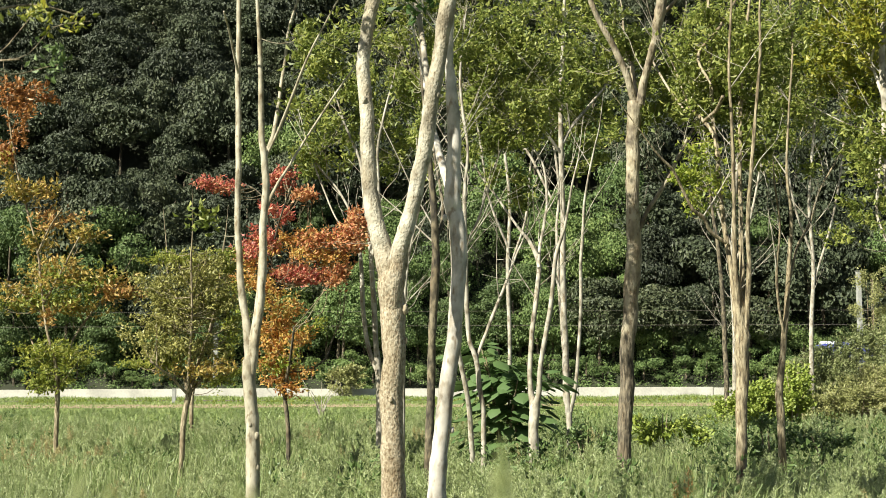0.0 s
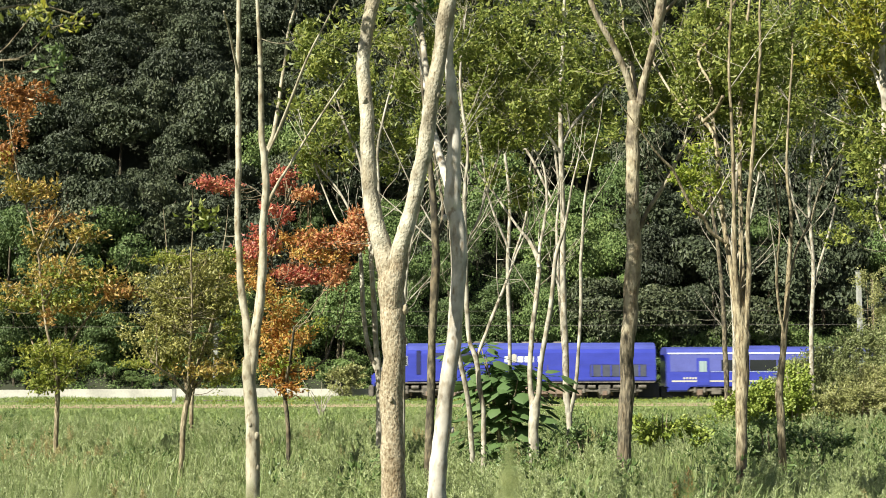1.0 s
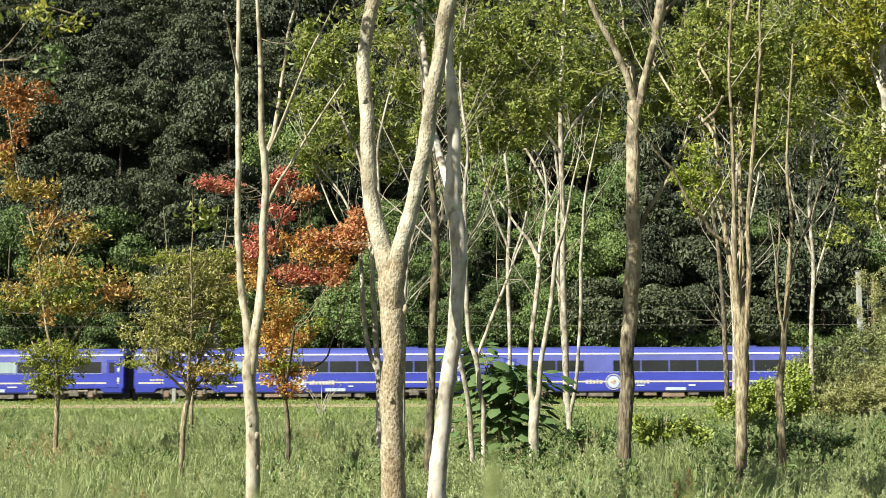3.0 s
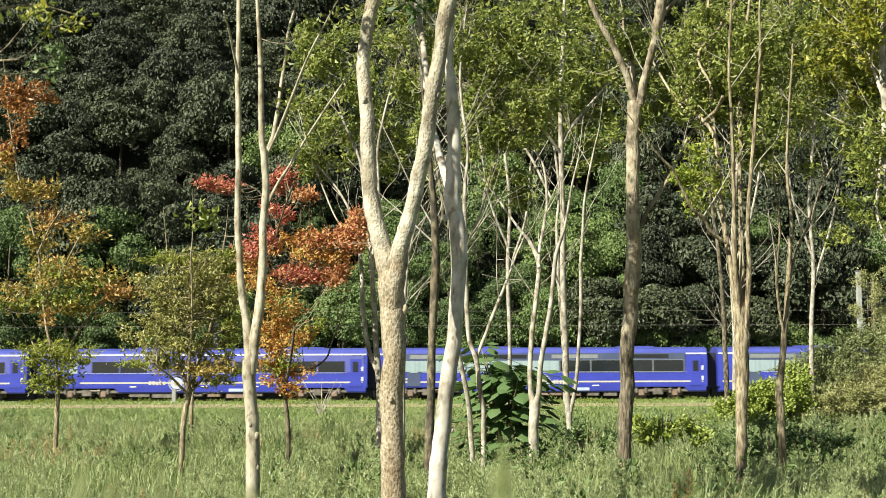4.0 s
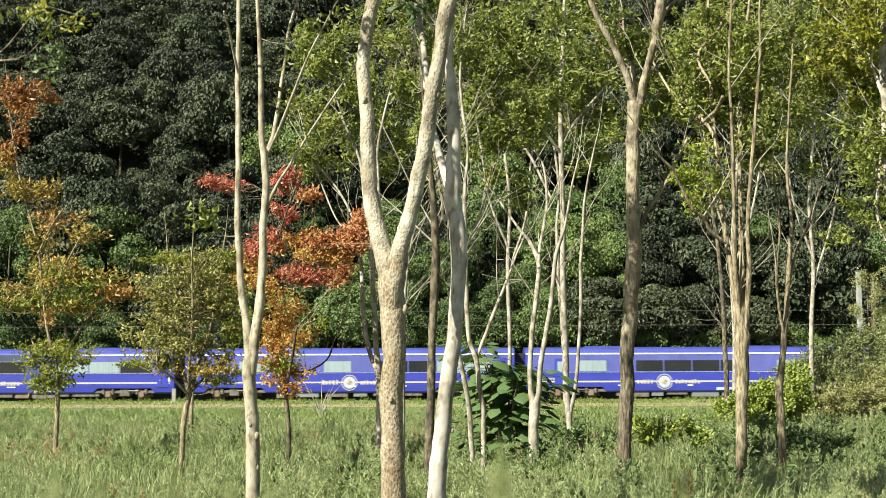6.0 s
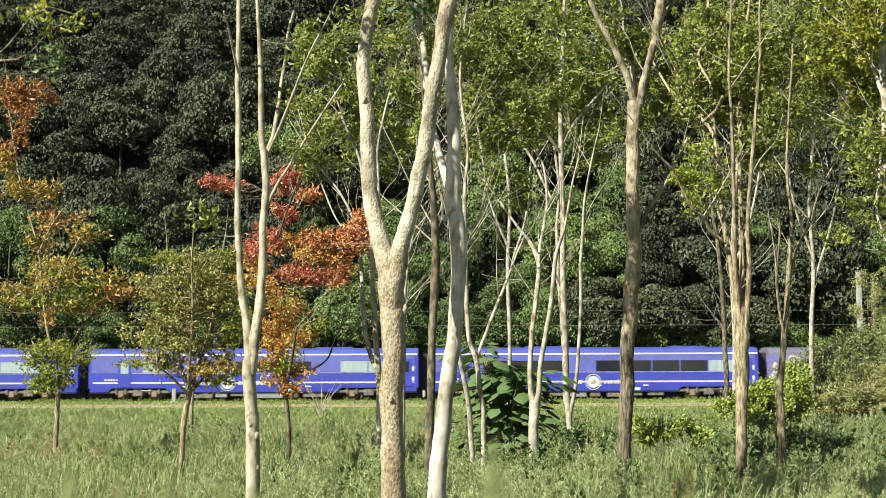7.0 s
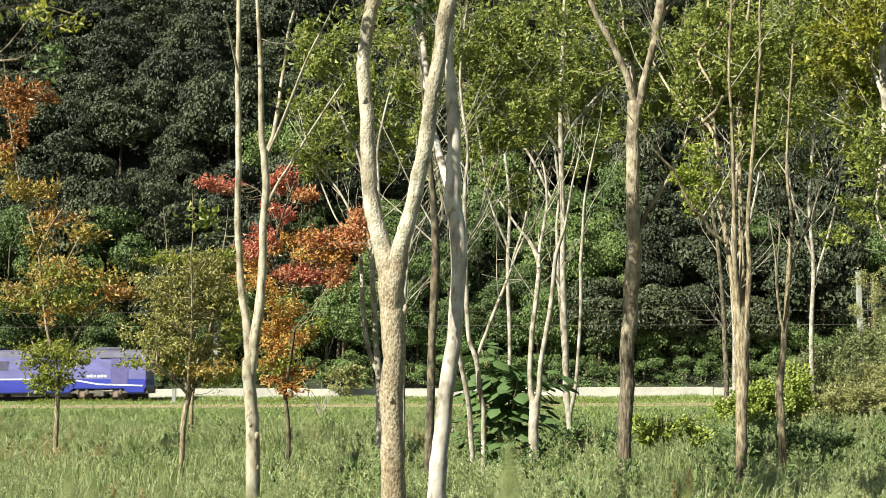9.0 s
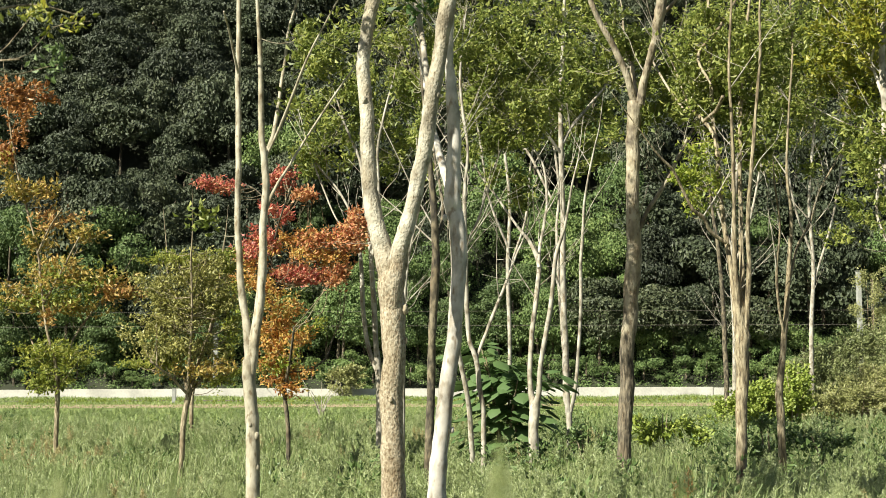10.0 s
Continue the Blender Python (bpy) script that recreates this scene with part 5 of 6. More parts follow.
stem(tree, 'limb', BARK_PALE, (0.05, 0, 5.13, 0.046), (0.71, 0.23, 6.83, 0.037), (1.17, 0.47, 8.76, 0.037), (1.65, 0.7, 11.48, 0.028))
stem(tree, 'limb', BARK_PALE, (0.06, 0, 5.87, 0.046), (-0.55, -0.2, 7.54, 0.037), (-0.83, -0.4, 9.38, 0.037), (-1.19, -0.6, 11.6, 0.028))
side_branches(tree, BARK_PALE, 20, 2.8)
foliage(tree, LEAF_GROVE, (0.33, 0.7, 12.26), (2.77, 2.07, 2.4), 338, 0.169)

# back row tree
tree = plant('background_tree', 2.02, 44, 'leafy green tree behind the grove', 'tree', 'trees of the grove')
stem(tree, 'trunk', BARK_PALE, (0, 0, -0.08, 0.071), (0.07, 0, 2.87, 0.062), (0, 0, 5, 0.062), (0.09, 0, 7.14, 0.053), (-0.11, 0, 9.31, 0.044), (-0.27, 0, 11.85, 0.035))
stem(tree, 'limb', BARK_PALE, (0.03, 0, 5, 0.044), (0.59, 0.23, 6.63, 0.035), (0.8, 0.47, 8.47, 0.035), (1.21, 0.7, 11.08, 0.027))
stem(tree, 'limb', BARK_PALE, (0.04, 0, 5.71, 0.044), (-0.58, -0.2, 7.3, 0.035), (-0.84, -0.4, 9.06, 0.035), (-1.19, -0.6, 11.18, 0.027))
side_branches(tree, BARK_PALE, 20, 2.8)
foliage(tree, LEAF_GROVE, (-0.25, 0.7, 11.27), (2.3, 1.98, 2.65), 364, 0.158)

# young tree turning orange
tree = plant('autumn_tree', -8.2, 30, 'young tree turning yellow and orange, green low down', 'tree', 'autumn trees by the field')
stem(tree, 'trunk', BARK_TAN, (-0.01, 0, -0.08, 0.054), (-0.01, 0, 0.86, 0.048), (-0.01, 0, 1.45, 0.054), (-0.08, 0, 2.05, 0.036), (-0.27, 0, 2.77, 0.03), (-0.41, 0, 3.74, 0.03), (-0.5, 0, 4.47, 0.024), (-0.71, 0, 5.2, 0.024), (-0.98, 0, 6.18, 0.024), (-1.2, 0, 7.42, 0.018))
stem(tree, 'limb', BARK_TAN, (-0.02, 0, 1.45, 0.036), (0.14, 0.23, 2.29, 0.024), (0.43, 0.47, 2.91, 0.024), (0.85, 0.7, 3.53, 0.018))
stem(tree, 'limb', BARK_TAN, (-0.35, 0, 3.26, 0.024), (0.12, -0.3, 3.96, 0.024), (0.55, -0.6, 4.65, 0.018))
stem(tree, 'limb', BARK_TAN, (-0.32, 0, 3.01, 0.024), (-0.9, 0.35, 3.52, 0.024), (-1.44, 0.7, 3.79, 0.018))
stem(tree, 'limb', BARK_TAN, (-0.5, 0, 4.35, 0.024), (-0.14, -0.3, 4.92, 0.018), (0.18, -0.6, 5.25, 0.018))
stem(tree, 'limb', BARK_TAN, (-0.02, 0, 1.45, 0.03), (-0.5, 0.35, 2.06, 0.024), (-0.79, 0.7, 2.55, 0.018))
foliage(tree, LEAF_COPPER, (-1.13, 0, 7.6), (0.6, 0.46, 0.54), 43, 0.15, loose=0.24)
foliage(tree, LEAF_COPPER, (-0.47, 0, 7.85), (0.54, 0.28, 0.17), 12, 0.15, loose=0.24)
foliage(tree, LEAF_COPPER, (-1.18, 0, 6.8), (0.3, 0.29, 0.42), 22, 0.15, loose=0.24)
foliage(tree, LEAF_GOLD, (-0.6, 0, 5.81), (0.51, 0.3, 0.24), 27, 0.15, loose=0.24)
foliage(tree, LEAF_AMBER, (-0.28, 0, 5.14), (0.48, 0.28, 0.22), 21, 0.14, loose=0.24)
foliage(tree, LEAF_GOLD, (0.39, 0, 4.71), (0.46, 0.29, 0.27), 21, 0.14, loose=0.24)
foliage(tree, LEAF_GOLD, (-0.58, 0, 4.59), (0.24, 0.25, 0.24), 6, 0.14, loose=0.24)
foliage(tree, LEAF_GOLD, (0.04, 0, 3.98), (0.84, 0.46, 0.3), 45, 0.14, loose=0.24)
foliage(tree, LEAF_AMBER, (1.14, 0, 3.55), (0.54, 0.28, 0.16), 31, 0.14, loose=0.24)
foliage(tree, LEAF_GOLD, (-0.79, 0, 3.38), (0.72, 0.4, 0.27), 36, 0.14, loose=0.24)
foliage(tree, LEAF_GOLD, (0.42, 0, 3.25), (0.6, 0.34, 0.24), 21, 0.14, loose=0.24)
foliage(tree, LEAF_AMBER, (-0.36, 0, 3.01), (0.27, 0.25, 0.14), 8, 0.13, loose=0.24)
foliage(tree, LEAF_LIME, (-0.04, 0, 2.05), (0.72, 0.49, 0.51), 116, 0.12, loose=0.24)
foliage(tree, LEAF_LIME, (-0.03, 0, 1.63), (0.42, 0.26, 0.22), 48, 0.12, loose=0.24)
foliage(tree, LEAF_GOLD, (-1.27, 0, 5.81), (0.24, 0.39, 0.72), 18, 0.14, loose=0.24)
foliage(tree, LEAF_LIME, (0.05, 0, 3.86), (0.97, 0.58, 0.48), 36, 0.14, loose=0.24)
foliage(tree, LEAF_LIME, (-0.67, 0, 3.26), (0.72, 0.43, 0.36), 25, 0.13, loose=0.24)
foliage(tree, LEAF_GOLD, (-0.22, 0, 4.95), (0.72, 0.58, 0.72), 13, 0.14, loose=0.24)
foliage(tree, LEAF_GOLD, (0.77, 0, 3.74), (0.72, 0.42, 0.31), 13, 0.14, loose=0.24)

# branch of a tree beside the camera
tree = plant('overhanging_tree', -3.74, 9, 'tree with a few light green leaves', 'tree', '')
stem(tree, 'trunk', BARK_TAN, (0.01, 0, -0.08, 0.109), (-0.01, 0, 2.32, 0.1), (0.02, 0, 3.42, 0.081), (0.1, 0, 4.39, 0.063), (0.27, 0, 4.93, 0.045))
stem(tree, 'limb', BARK_TAN, (0.09, 0, 4.24, 0.033), (0.34, 0.17, 4.21, 0.022), (0.58, 0.35, 4.18, 0.013), (0.91, 0.52, 4.27, 0.007), (1.22, 0.7, 4.23, 0.005))
stem(tree, 'limb', BARK_TAN, (0.02, 0, 3.6, 0.025), (0.42, -0.2, 3.63, 0.014), (0.77, -0.4, 3.65, 0.009), (1.17, -0.6, 3.63, 0.005))
foliage(tree, LEAF_YELLOWISH, (1.03, 0, 4.08), (0.07, 0.25, 0.04), 3, 0.06)
foliage(tree, LEAF_YELLOWISH, (1.24, 0, 4.02), (0.08, 0.25, 0.03), 3, 0.06)
foliage(tree, LEAF_YELLOWISH, (1.4, 0, 3.97), (0.04, 0.25, 0.02), 2, 0.05)
foliage(tree, LEAF_WEED_DARK, (1.26, 0, 3.77), (0.22, 0.25, 0.11), 5, 0.06)

# rounded olive tree
tree = plant('young_tree', -4.42, 24, 'small rounded olive-green tree with thinning leaves', 'tree', 'autumn trees by the field')
stem(tree, 'trunk', BARK_TAN, (-0.03, 0, -0.08, 0.048), (0.01, 0, 0.83, 0.048), (0.08, 0, 1.4, 0.053), (0.09, 0, 1.49, 0.048))
stem(tree, 'limb', BARK_TAN, (0.09, 0, 1.4, 0.034), (-0.11, 0.23, 1.98, 0.024), (-0.29, 0.47, 2.76, 0.019), (-0.44, 0.7, 3.57, 0.014))
stem(tree, 'limb', BARK_TAN, (0.09, 0, 1.4, 0.034), (0.13, -0.2, 1.97, 0.024), (0.2, -0.4, 2.73, 0.019), (0.21, -0.6, 3.66, 0.014))
stem(tree, 'limb', BARK_TAN, (0.09, 0, 1.4, 0.034), (0.22, 0.23, 1.98, 0.024), (0.4, 0.47, 2.57, 0.019), (0.55, 0.7, 3.37, 0.014))
stem(tree, 'limb', BARK_TAN, (0.09, 0, 1.4, 0.029), (-0.18, -0.3, 1.73, 0.019), (-0.45, -0.6, 1.97, 0.014))
stem(tree, 'limb', BARK_TAN, (0.11, 0, 1.45, 0.029), (0.38, 0.35, 1.78, 0.019), (0.61, 0.7, 1.98, 0.014))
foliage(tree, LEAF_OLIVE, (-0.11, 0, 3.23), (0.6, 0.48, 0.6), 243, 0.085, loose=0.24)
foliage(tree, LEAF_OLIVE, (0.42, 0, 3.32), (0.53, 0.44, 0.58), 178, 0.085, loose=0.24)
foliage(tree, LEAF_OLIVE, (0.04, 0, 2.45), (0.77, 0.52, 0.53), 243, 0.085, loose=0.24)
foliage(tree, LEAF_LIME, (0.02, 0, 3.81), (0.68, 0.33, 0.15), 51, 0.085, loose=0.24)
foliage(tree, LEAF_LIME, (0.7, 0, 3.66), (0.21, 0.25, 0.24), 30, 0.085, loose=0.24)
foliage(tree, LEAF_LIME, (-0.58, 0, 1.98), (0.43, 0.26, 0.21), 48, 0.085, loose=0.24)
foliage(tree, LEAF_GOLD, (0.24, 0, 1.78), (0.58, 0.34, 0.27), 72, 0.085, loose=0.24)
foliage(tree, LEAF_LIME, (0.72, 0, 1.88), (0.29, 0.25, 0.29), 30, 0.085, loose=0.24)
foliage(tree, LEAF_LIME, (0.81, 0, 2.74), (0.15, 0.25, 0.48), 34, 0.085, loose=0.24)

# second sapling
tree = plant('young_tree', -6.78, 38, 'slim young tree beside a rounded olive one', 'tree', 'autumn trees by the field')
stem(tree, 'trunk', BARK_TAN, (0, 0, -0.08, 0.061), (0.02, 0, 1.22, 0.053), (0.19, 0, 2.13, 0.046), (0.49, 0, 3.04, 0.038), (0.72, 0, 4.27, 0.031), (0.81, 0, 5.19, 0.023))
foliage(tree, LEAF_OLIVE, (0.67, 0, 4.73), (0.46, 0.49, 0.76), 30, 0.12, loose=0.24)

# red and orange tree
tree = plant('red_autumn_tree', -2.98, 27, 'small autumn tree with red and orange leaves', 'tree', 'autumn trees by the field')
stem(tree, 'trunk', BARK_DARK, (0.02, 0, -0.08, 0.043), (0, 0, 0.82, 0.043), (-0.05, 0, 1.3, 0.043), (-0.07, 0, 1.46, 0.049))
stem(tree, 'limb', BARK_DARK, (-0.07, 0, 1.41, 0.038), (-0.2, 0.1, 2, 0.027), (-0.26, 0.2, 2.77, 0.027), (-0.34, 0.3, 3.54, 0.022), (-0.4, 0.4, 4.32, 0.022), (-0.51, 0.5, 5.12, 0.016), (-0.86, 0.6, 5.47, 0.016), (-1.38, 0.7, 5.54, 0.011))
stem(tree, 'limb', BARK_DARK, (-0.07, 0, 1.41, 0.038), (0.07, -0.3, 2, 0.027), (0.18, -0.6, 2.63, 0.022))
stem(tree, 'limb', BARK_DARK, (-0.28, 0, 3.3, 0.022), (-0.02, 0.17, 3.97, 0.022), (0.34, 0.35, 4.43, 0.016), (0.94, 0.52, 4.67, 0.016), (1.37, 0.7, 4.91, 0.011))
stem(tree, 'limb', BARK_DARK, (-0.33, 0, 4.07, 0.022), (-0.14, -0.3, 4.69, 0.016), (0.11, -0.6, 5.3, 0.016))
stem(tree, 'limb', BARK_DARK, (0.01, 0, 1.79, 0.022), (0.37, 0.23, 1.84, 0.016), (0.68, 0.47, 2.06, 0.016), (0.78, 0.7, 2.39, 0.016))
foliage(tree, LEAF_RED, (-1.38, 0, 5.46), (0.33, 0.25, 0.16), 40, 0.11, loose=0.24)
foliage(tree, LEAF_RED, (-0.12, 0, 5.52), (0.3, 0.25, 0.17), 36, 0.11, loose=0.24)
foliage(tree, LEAF_RUST, (0.15, 0, 5.27), (0.33, 0.25, 0.13), 24, 0.11, loose=0.24)
foliage(tree, LEAF_RED, (-0.23, 0, 4.94), (0.24, 0.25, 0.22), 24, 0.11, loose=0.24)
foliage(tree, LEAF_RUST, (0.87, 0, 4.34), (0.6, 0.36, 0.3), 105, 0.11, loose=0.24)
foliage(tree, LEAF_RUST, (1.25, 0, 4.72), (0.27, 0.25, 0.2), 40, 0.11, loose=0.24)
foliage(tree, LEAF_ORANGE, (0.21, 0, 4.28), (0.65, 0.41, 0.38), 76, 0.11, loose=0.24)
foliage(tree, LEAF_RED, (0.38, 0, 3.74), (0.54, 0.3, 0.22), 66, 0.11, loose=0.24)
foliage(tree, LEAF_RUST, (0.98, 0, 3.57), (0.3, 0.25, 0.2), 48, 0.11, loose=0.24)
foliage(tree, LEAF_RED, (-0.55, 0, 4.18), (0.43, 0.35, 0.43), 60, 0.11, loose=0.24)
foliage(tree, LEAF_ORANGE, (-0.76, 0, 3.63), (0.43, 0.35, 0.43), 60, 0.11, loose=0.24)
foliage(tree, LEAF_ORANGE, (-0.16, 0, 3.08), (0.39, 0.33, 0.43), 50, 0.11, loose=0.24)
foliage(tree, LEAF_ORANGE, (-0.07, 0, 2.43), (0.39, 0.3, 0.37), 88, 0.11, loose=0.24)
foliage(tree, LEAF_BRIGHT, (0.42, 0, 2.69), (0.22, 0.25, 0.11), 10, 0.1, loose=0.24)
foliage(tree, LEAF_ORANGE, (-0.1, 0, 1.79), (0.35, 0.28, 0.35), 58, 0.11, loose=0.24)
foliage(tree, LEAF_ORANGE, (0.39, 0, 1.84), (0.2, 0.25, 0.09), 5, 0.09, loose=0.24)
foliage(tree, LEAF_BRIGHT, (-0.92, 0, 2.98), (0.2, 0.34, 0.65), 21, 0.1, loose=0.24)
foliage(tree, LEAF_GOLD, (-0.1, 0, 2.65), (0.43, 0.61, 1.09), 21, 0.1, loose=0.24)
foliage(tree, LEAF_ORANGE, (0.43, 0, 4.06), (0.87, 0.52, 0.43), 36, 0.11, loose=0.24)
foliage(tree, LEAF_BRIGHT, (-0.21, 0, 2), (0.37, 0.32, 0.43), 16, 0.1, loose=0.24)


# ---------------------------------------------------------------- shrubs and big-leaved plants
def shrub(name, x, y, label, lumps, material, size, shape=0.4, category="shrub", group=""):
    """A bush of upright stems with leaves in rounded lumps of (x, y, z, rx, ry, rz, count)."""
    t = plant(name, x, y, label, category, group)
    rng = np.random.default_rng(int(abs(x * 50 + y)))
    for cx, cy, cz, rx, ry, rz, n in lumps:
        for k in range(3):
            ox, oy = cx + rng.uniform(-0.6, 0.6) * rx, cy + rng.uniform(-0.5, 0.5) * ry
            stem(t, "stem", BARK_TAN, (cx * 0.8, cy * 0.8, -0.05, 0.03), ((cx + ox) / 2, oy, max(0.1, cz * 0.5), 0.022), (ox, oy, cz + rz * 0.7, 0.008))
        foliage(t, material, (cx, cy, cz), (rx, ry, rz), n, size, shape, 0.12)
    return t


shrub("willow_shrub", 14.6, 49, "grey-green willow shrub spilling over the field edge", [
    (1.5, 0, 2.2, 1.3, 1.0, 1.7, 1500), (0.1, 0.2, 1.9, 1.2, 1.0, 1.6, 1300), (-1.3, 0, 1.6, 1.1, 0.9, 1.3, 1000), (-2.4, 0.1, 1.3, 0.8, 0.8, 1.0, 500), (2.9, 0.3, 2.8, 1.3, 1.0, 2.2, 900)], LEAF_SHRUB, 0.12, 0.35)
shrub("dry_shrub", 12.6, 44, "olive and brown drying shrub in the rough", [
    (0.2, 0, 0.8, 1.3, 0.8, 0.8, 700), (1.6, 0.2, 1.0, 1.2, 0.8, 0.95, 600), (-1.2, 0.3, 0.9, 0.7, 0.6, 0.8, 300), (0.9, 0.4, 1.75, 0.8, 0.5, 0.35, 130), (2.6, 0.2, 1.9, 0.7, 0.5, 0.6, 160)], LEAF_BROWNISH, 0.11, 0.35)
shrub("twiggy_shrub", 18.3, 60, "tall half-bare twiggy brown shrub", [
    (0, 0, 4.6, 0.8, 0.7, 1.7, 120), (1.0, 0, 5.0, 0.9, 0.7, 1.6, 120)], LEAF_BROWNISH, 0.12, 0.35)
shrub("vine_thicket", 8.7, 40, "bright yellow-green creeping vine thicket", [
    (-0.2, 0, 0.7, 0.65, 0.6, 0.6, 420), (0.5, 0.2, 0.85, 0.6, 0.6, 0.75, 420), (1.3, 0.3, 1.25, 0.45, 0.5, 0.8, 280), (-0.9, -0.2, 0.35, 0.5, 0.5, 0.35, 160)], LEAF_VINE, 0.11, 0.75)
shrub("leafy_weed", 4.6, 30, "broad-leaved green weed among the grass", [
    (0, 0, 0.6, 0.5, 0.4, 0.45, 60), (0.6, 0.1, 0.45, 0.4, 0.4, 0.4, 50)], LEAF_VINE, 0.12, 0.7, "weed")
shrub("leafy_weed", 5.55, 24, "dark broad-leaved weed under the trees", [
    (0, 0, 0.5, 0.7, 0.4, 0.42, 80), (1.0, 0.1, 0.42, 0.7, 0.4, 0.38, 70)], LEAF_WEED_DARK, 0.09, 0.6, "weed")
shrub("leafy_weed", 2.55, 25, "dark leafy weed beside a pale trunk", [
    (0, 0, 0.45, 0.4, 0.35, 0.45, 50), (0.5, 0.1, 0.4, 0.35, 0.3, 0.35, 40)], LEAF_WEED_DARK, 0.09, 0.5, "weed")
shrub("brown_shrub", -7.2, 103.6, "brown half-dry shrub at the foot of the slope", [
    (0, 0, 1.7, 1.4, 0.5, 1.3, 200)], LEAF_BROWNISH, 0.2, 0.5)


def big_leaf_plant(x, y):
    """A bushy young tree with huge hanging leaves."""
    t = plant("big_leaved_plant", x, y, "bushy young tree with huge dark green leaves", "tree")
    rng = np.random.default_rng(3)
    tips = []
    for k in range(5):
        a = k * 1.3
        end = np.array([math.cos(a) * 0.5, math.sin(a) * 0.35, rng.uniform(1.6, 2.4)])
        stem(t, "stem", BARK_TAN, (0.06 * math.cos(a), 0.06 * math.sin(a), -0.05, 0.03), (end[0] * 0.5, end[1] * 0.5, end[2] * 0.55, 0.024), (*end, 0.01))
    limbs = np.vstack(STEMS[t.name])
    for k in range(400):
        root = limbs[rng.integers(len(limbs) // 6, len(limbs))][:3]
        root = np.array([root[0], root[1], max(root[2], 0.35)])
        a = rng.uniform(0, 2 * np.pi)
        out = np.array([math.cos(a), math.sin(a) * 0.8, rng.uniform(-0.25, 0.35)])
        hub = root + out * rng.uniform(0.15, 0.75) * np.array([1.15, 0.8, 1.0])
        s = rng.uniform(0.15, 0.33)
        d = unit(np.array([out[0], out[1], -0.3 + rng.normal() * 0.2]))
        sd = unit(np.cross(d, [rng.normal() * 0.2, rng.normal() * 0.2, 1]))
        up = np.cross(sd, d)
        # heart-shaped blade with a folded midrib
        v, f = [], []
        spine = [hub + d * s * q - up * s * 0.28 * q * q for q in (0, 0.3, 0.65, 1.0)]
        half = (0.26, 0.54, 0.38, 0.0)
        for q, (c, w) in enumerate(zip(spine, half)):
            back = d * s * (0.14 if q == 0 else 0)
            v += [c, c + sd * s * w - back - up * s * w * 0.25, c - sd * s * w - back - up * s * w * 0.25]
        for q in range(3):
            i = q * 3
            f += [(i, i + 1, i + 4, i + 3), (i, i + 3, i + 5, i + 2)]
        link("leaf", tidy_mesh("leaf", [tuple(c) for c in v], f, LEAF_BIG, True), t)
        vv, ff = tube(smooth_line([(*root, 0.006), (*((root + hub) / 2 + [0, 0, 0.05]), 0.005), (*hub, 0.004)], 2), 4)
        link("leaf_stalk", tidy_mesh("leaf_stalk", vv, ff, LEAF_DEEP), t)


big_leaf_plant(1.15, 26.5)


# ---------------------------------------------------------------- meadow
def patches(x, y):
    """Slow unevenness of the meadow, about -1 to 1."""
    return 0.5 * np.sin(x * 1.7 + 3 * np.sin(y * 0.6)) * np.sin(y * 1.3 + 2 * np.sin(x * 0.8)) + 0.5 * np.sin(x * 0.55 + 1.3 + np.sin(y * 0.31)) * np.sin(y * 0.47 + np.sin(x * 0.7))


def blades(name, label, y0, y1, count, height, width, material, seed, lean=0.5, clump=0.4, far_height=None):
    """Grass blades of two bent segments, strewn in loose clumps."""
    rng = np.random.default_rng(seed)
    y = np.sqrt(rng.uniform(y0 * y0, y1 * y1, count))
    x = rng.uniform(-1, 1, count) * (0.335 * y + 1.0)
    g = patches(x, y)
    h0 = height if far_height is None else height + (far_height - height) * (y - y0) / (y1 - y0)
    h = h0 * (0.75 + clump * g) * rng.uniform(0.35, 1.3, count)
    a = rng.uniform(0, 2 * np.pi, count)
    d = np.stack([np.cos(a), np.sin(a), np.zeros(count)], 1)
    s = np.stack([np.abs(np.sin(a)) + 0.4, -np.cos(a) * 0.6, np.zeros(count)], 1)
    s = unit(s) * (width * rng.uniform(0.6, 1.4, count))[:, None] / 2
    b = np.stack([x, y, np.zeros(count)], 1)
    up = np.array([0, 0, 1.0])
    tilt = rng.uniform(0.05, lean, count)
    m = b + d * (h * tilt * 0.45)[:, None] + up * (h * 0.6)[:, None]
    t = b + d * (h * tilt * 1.5)[:, None] + up * (h * (1 - 0.5 * tilt))[:, None]
    v = np.stack([b - s, b + s, m + s * 0.8, m - s * 0.8, t], 1).reshape(-1, 3)
    k = np.arange(count)[:, None] * 5
    f = (k + [0, 1, 2, 3]).tolist() + (k + [3, 2, 4]).tolist()
    return tagged(link(name, tidy_mesh(name, v, f, material)), label, "grass", kind="stuff")


blades("tall_grass", "tall pale green meadow grass", 5, 20, 28000, 0.45, 0.006, GRASS, 1, 0.6, 0.6)
blades("arching_grass", "long arching pale grass in the foreground", 8.5, 15, 1500, 0.8, 0.012, GRASS, 9, 1.3, 0.6)
blades("meadow_grass", "pale green meadow grass among the trees", 20, 48, 62000, 0.42, 0.012, GRASS, 2, 0.6, 0.6, 0.42)
blades("far_grass", "shorter green grass towards the railway", 46, 79.5, 80000, 0.45, 0.03, SHORT_GRASS, 3, 0.6, 0.5, 0.06)
blades("path_edge_grass", "short green grass between path and railway", 89.6, 97.0, 32000, 0.2, 0.04, SHORT_GRASS, 4)
blades("path_tufts", "sparse low grass tufts on the earth path", 79.5, 90, 9000, 0.13, 0.035, SHORT_GRASS, 24, 0.6, 0.7)
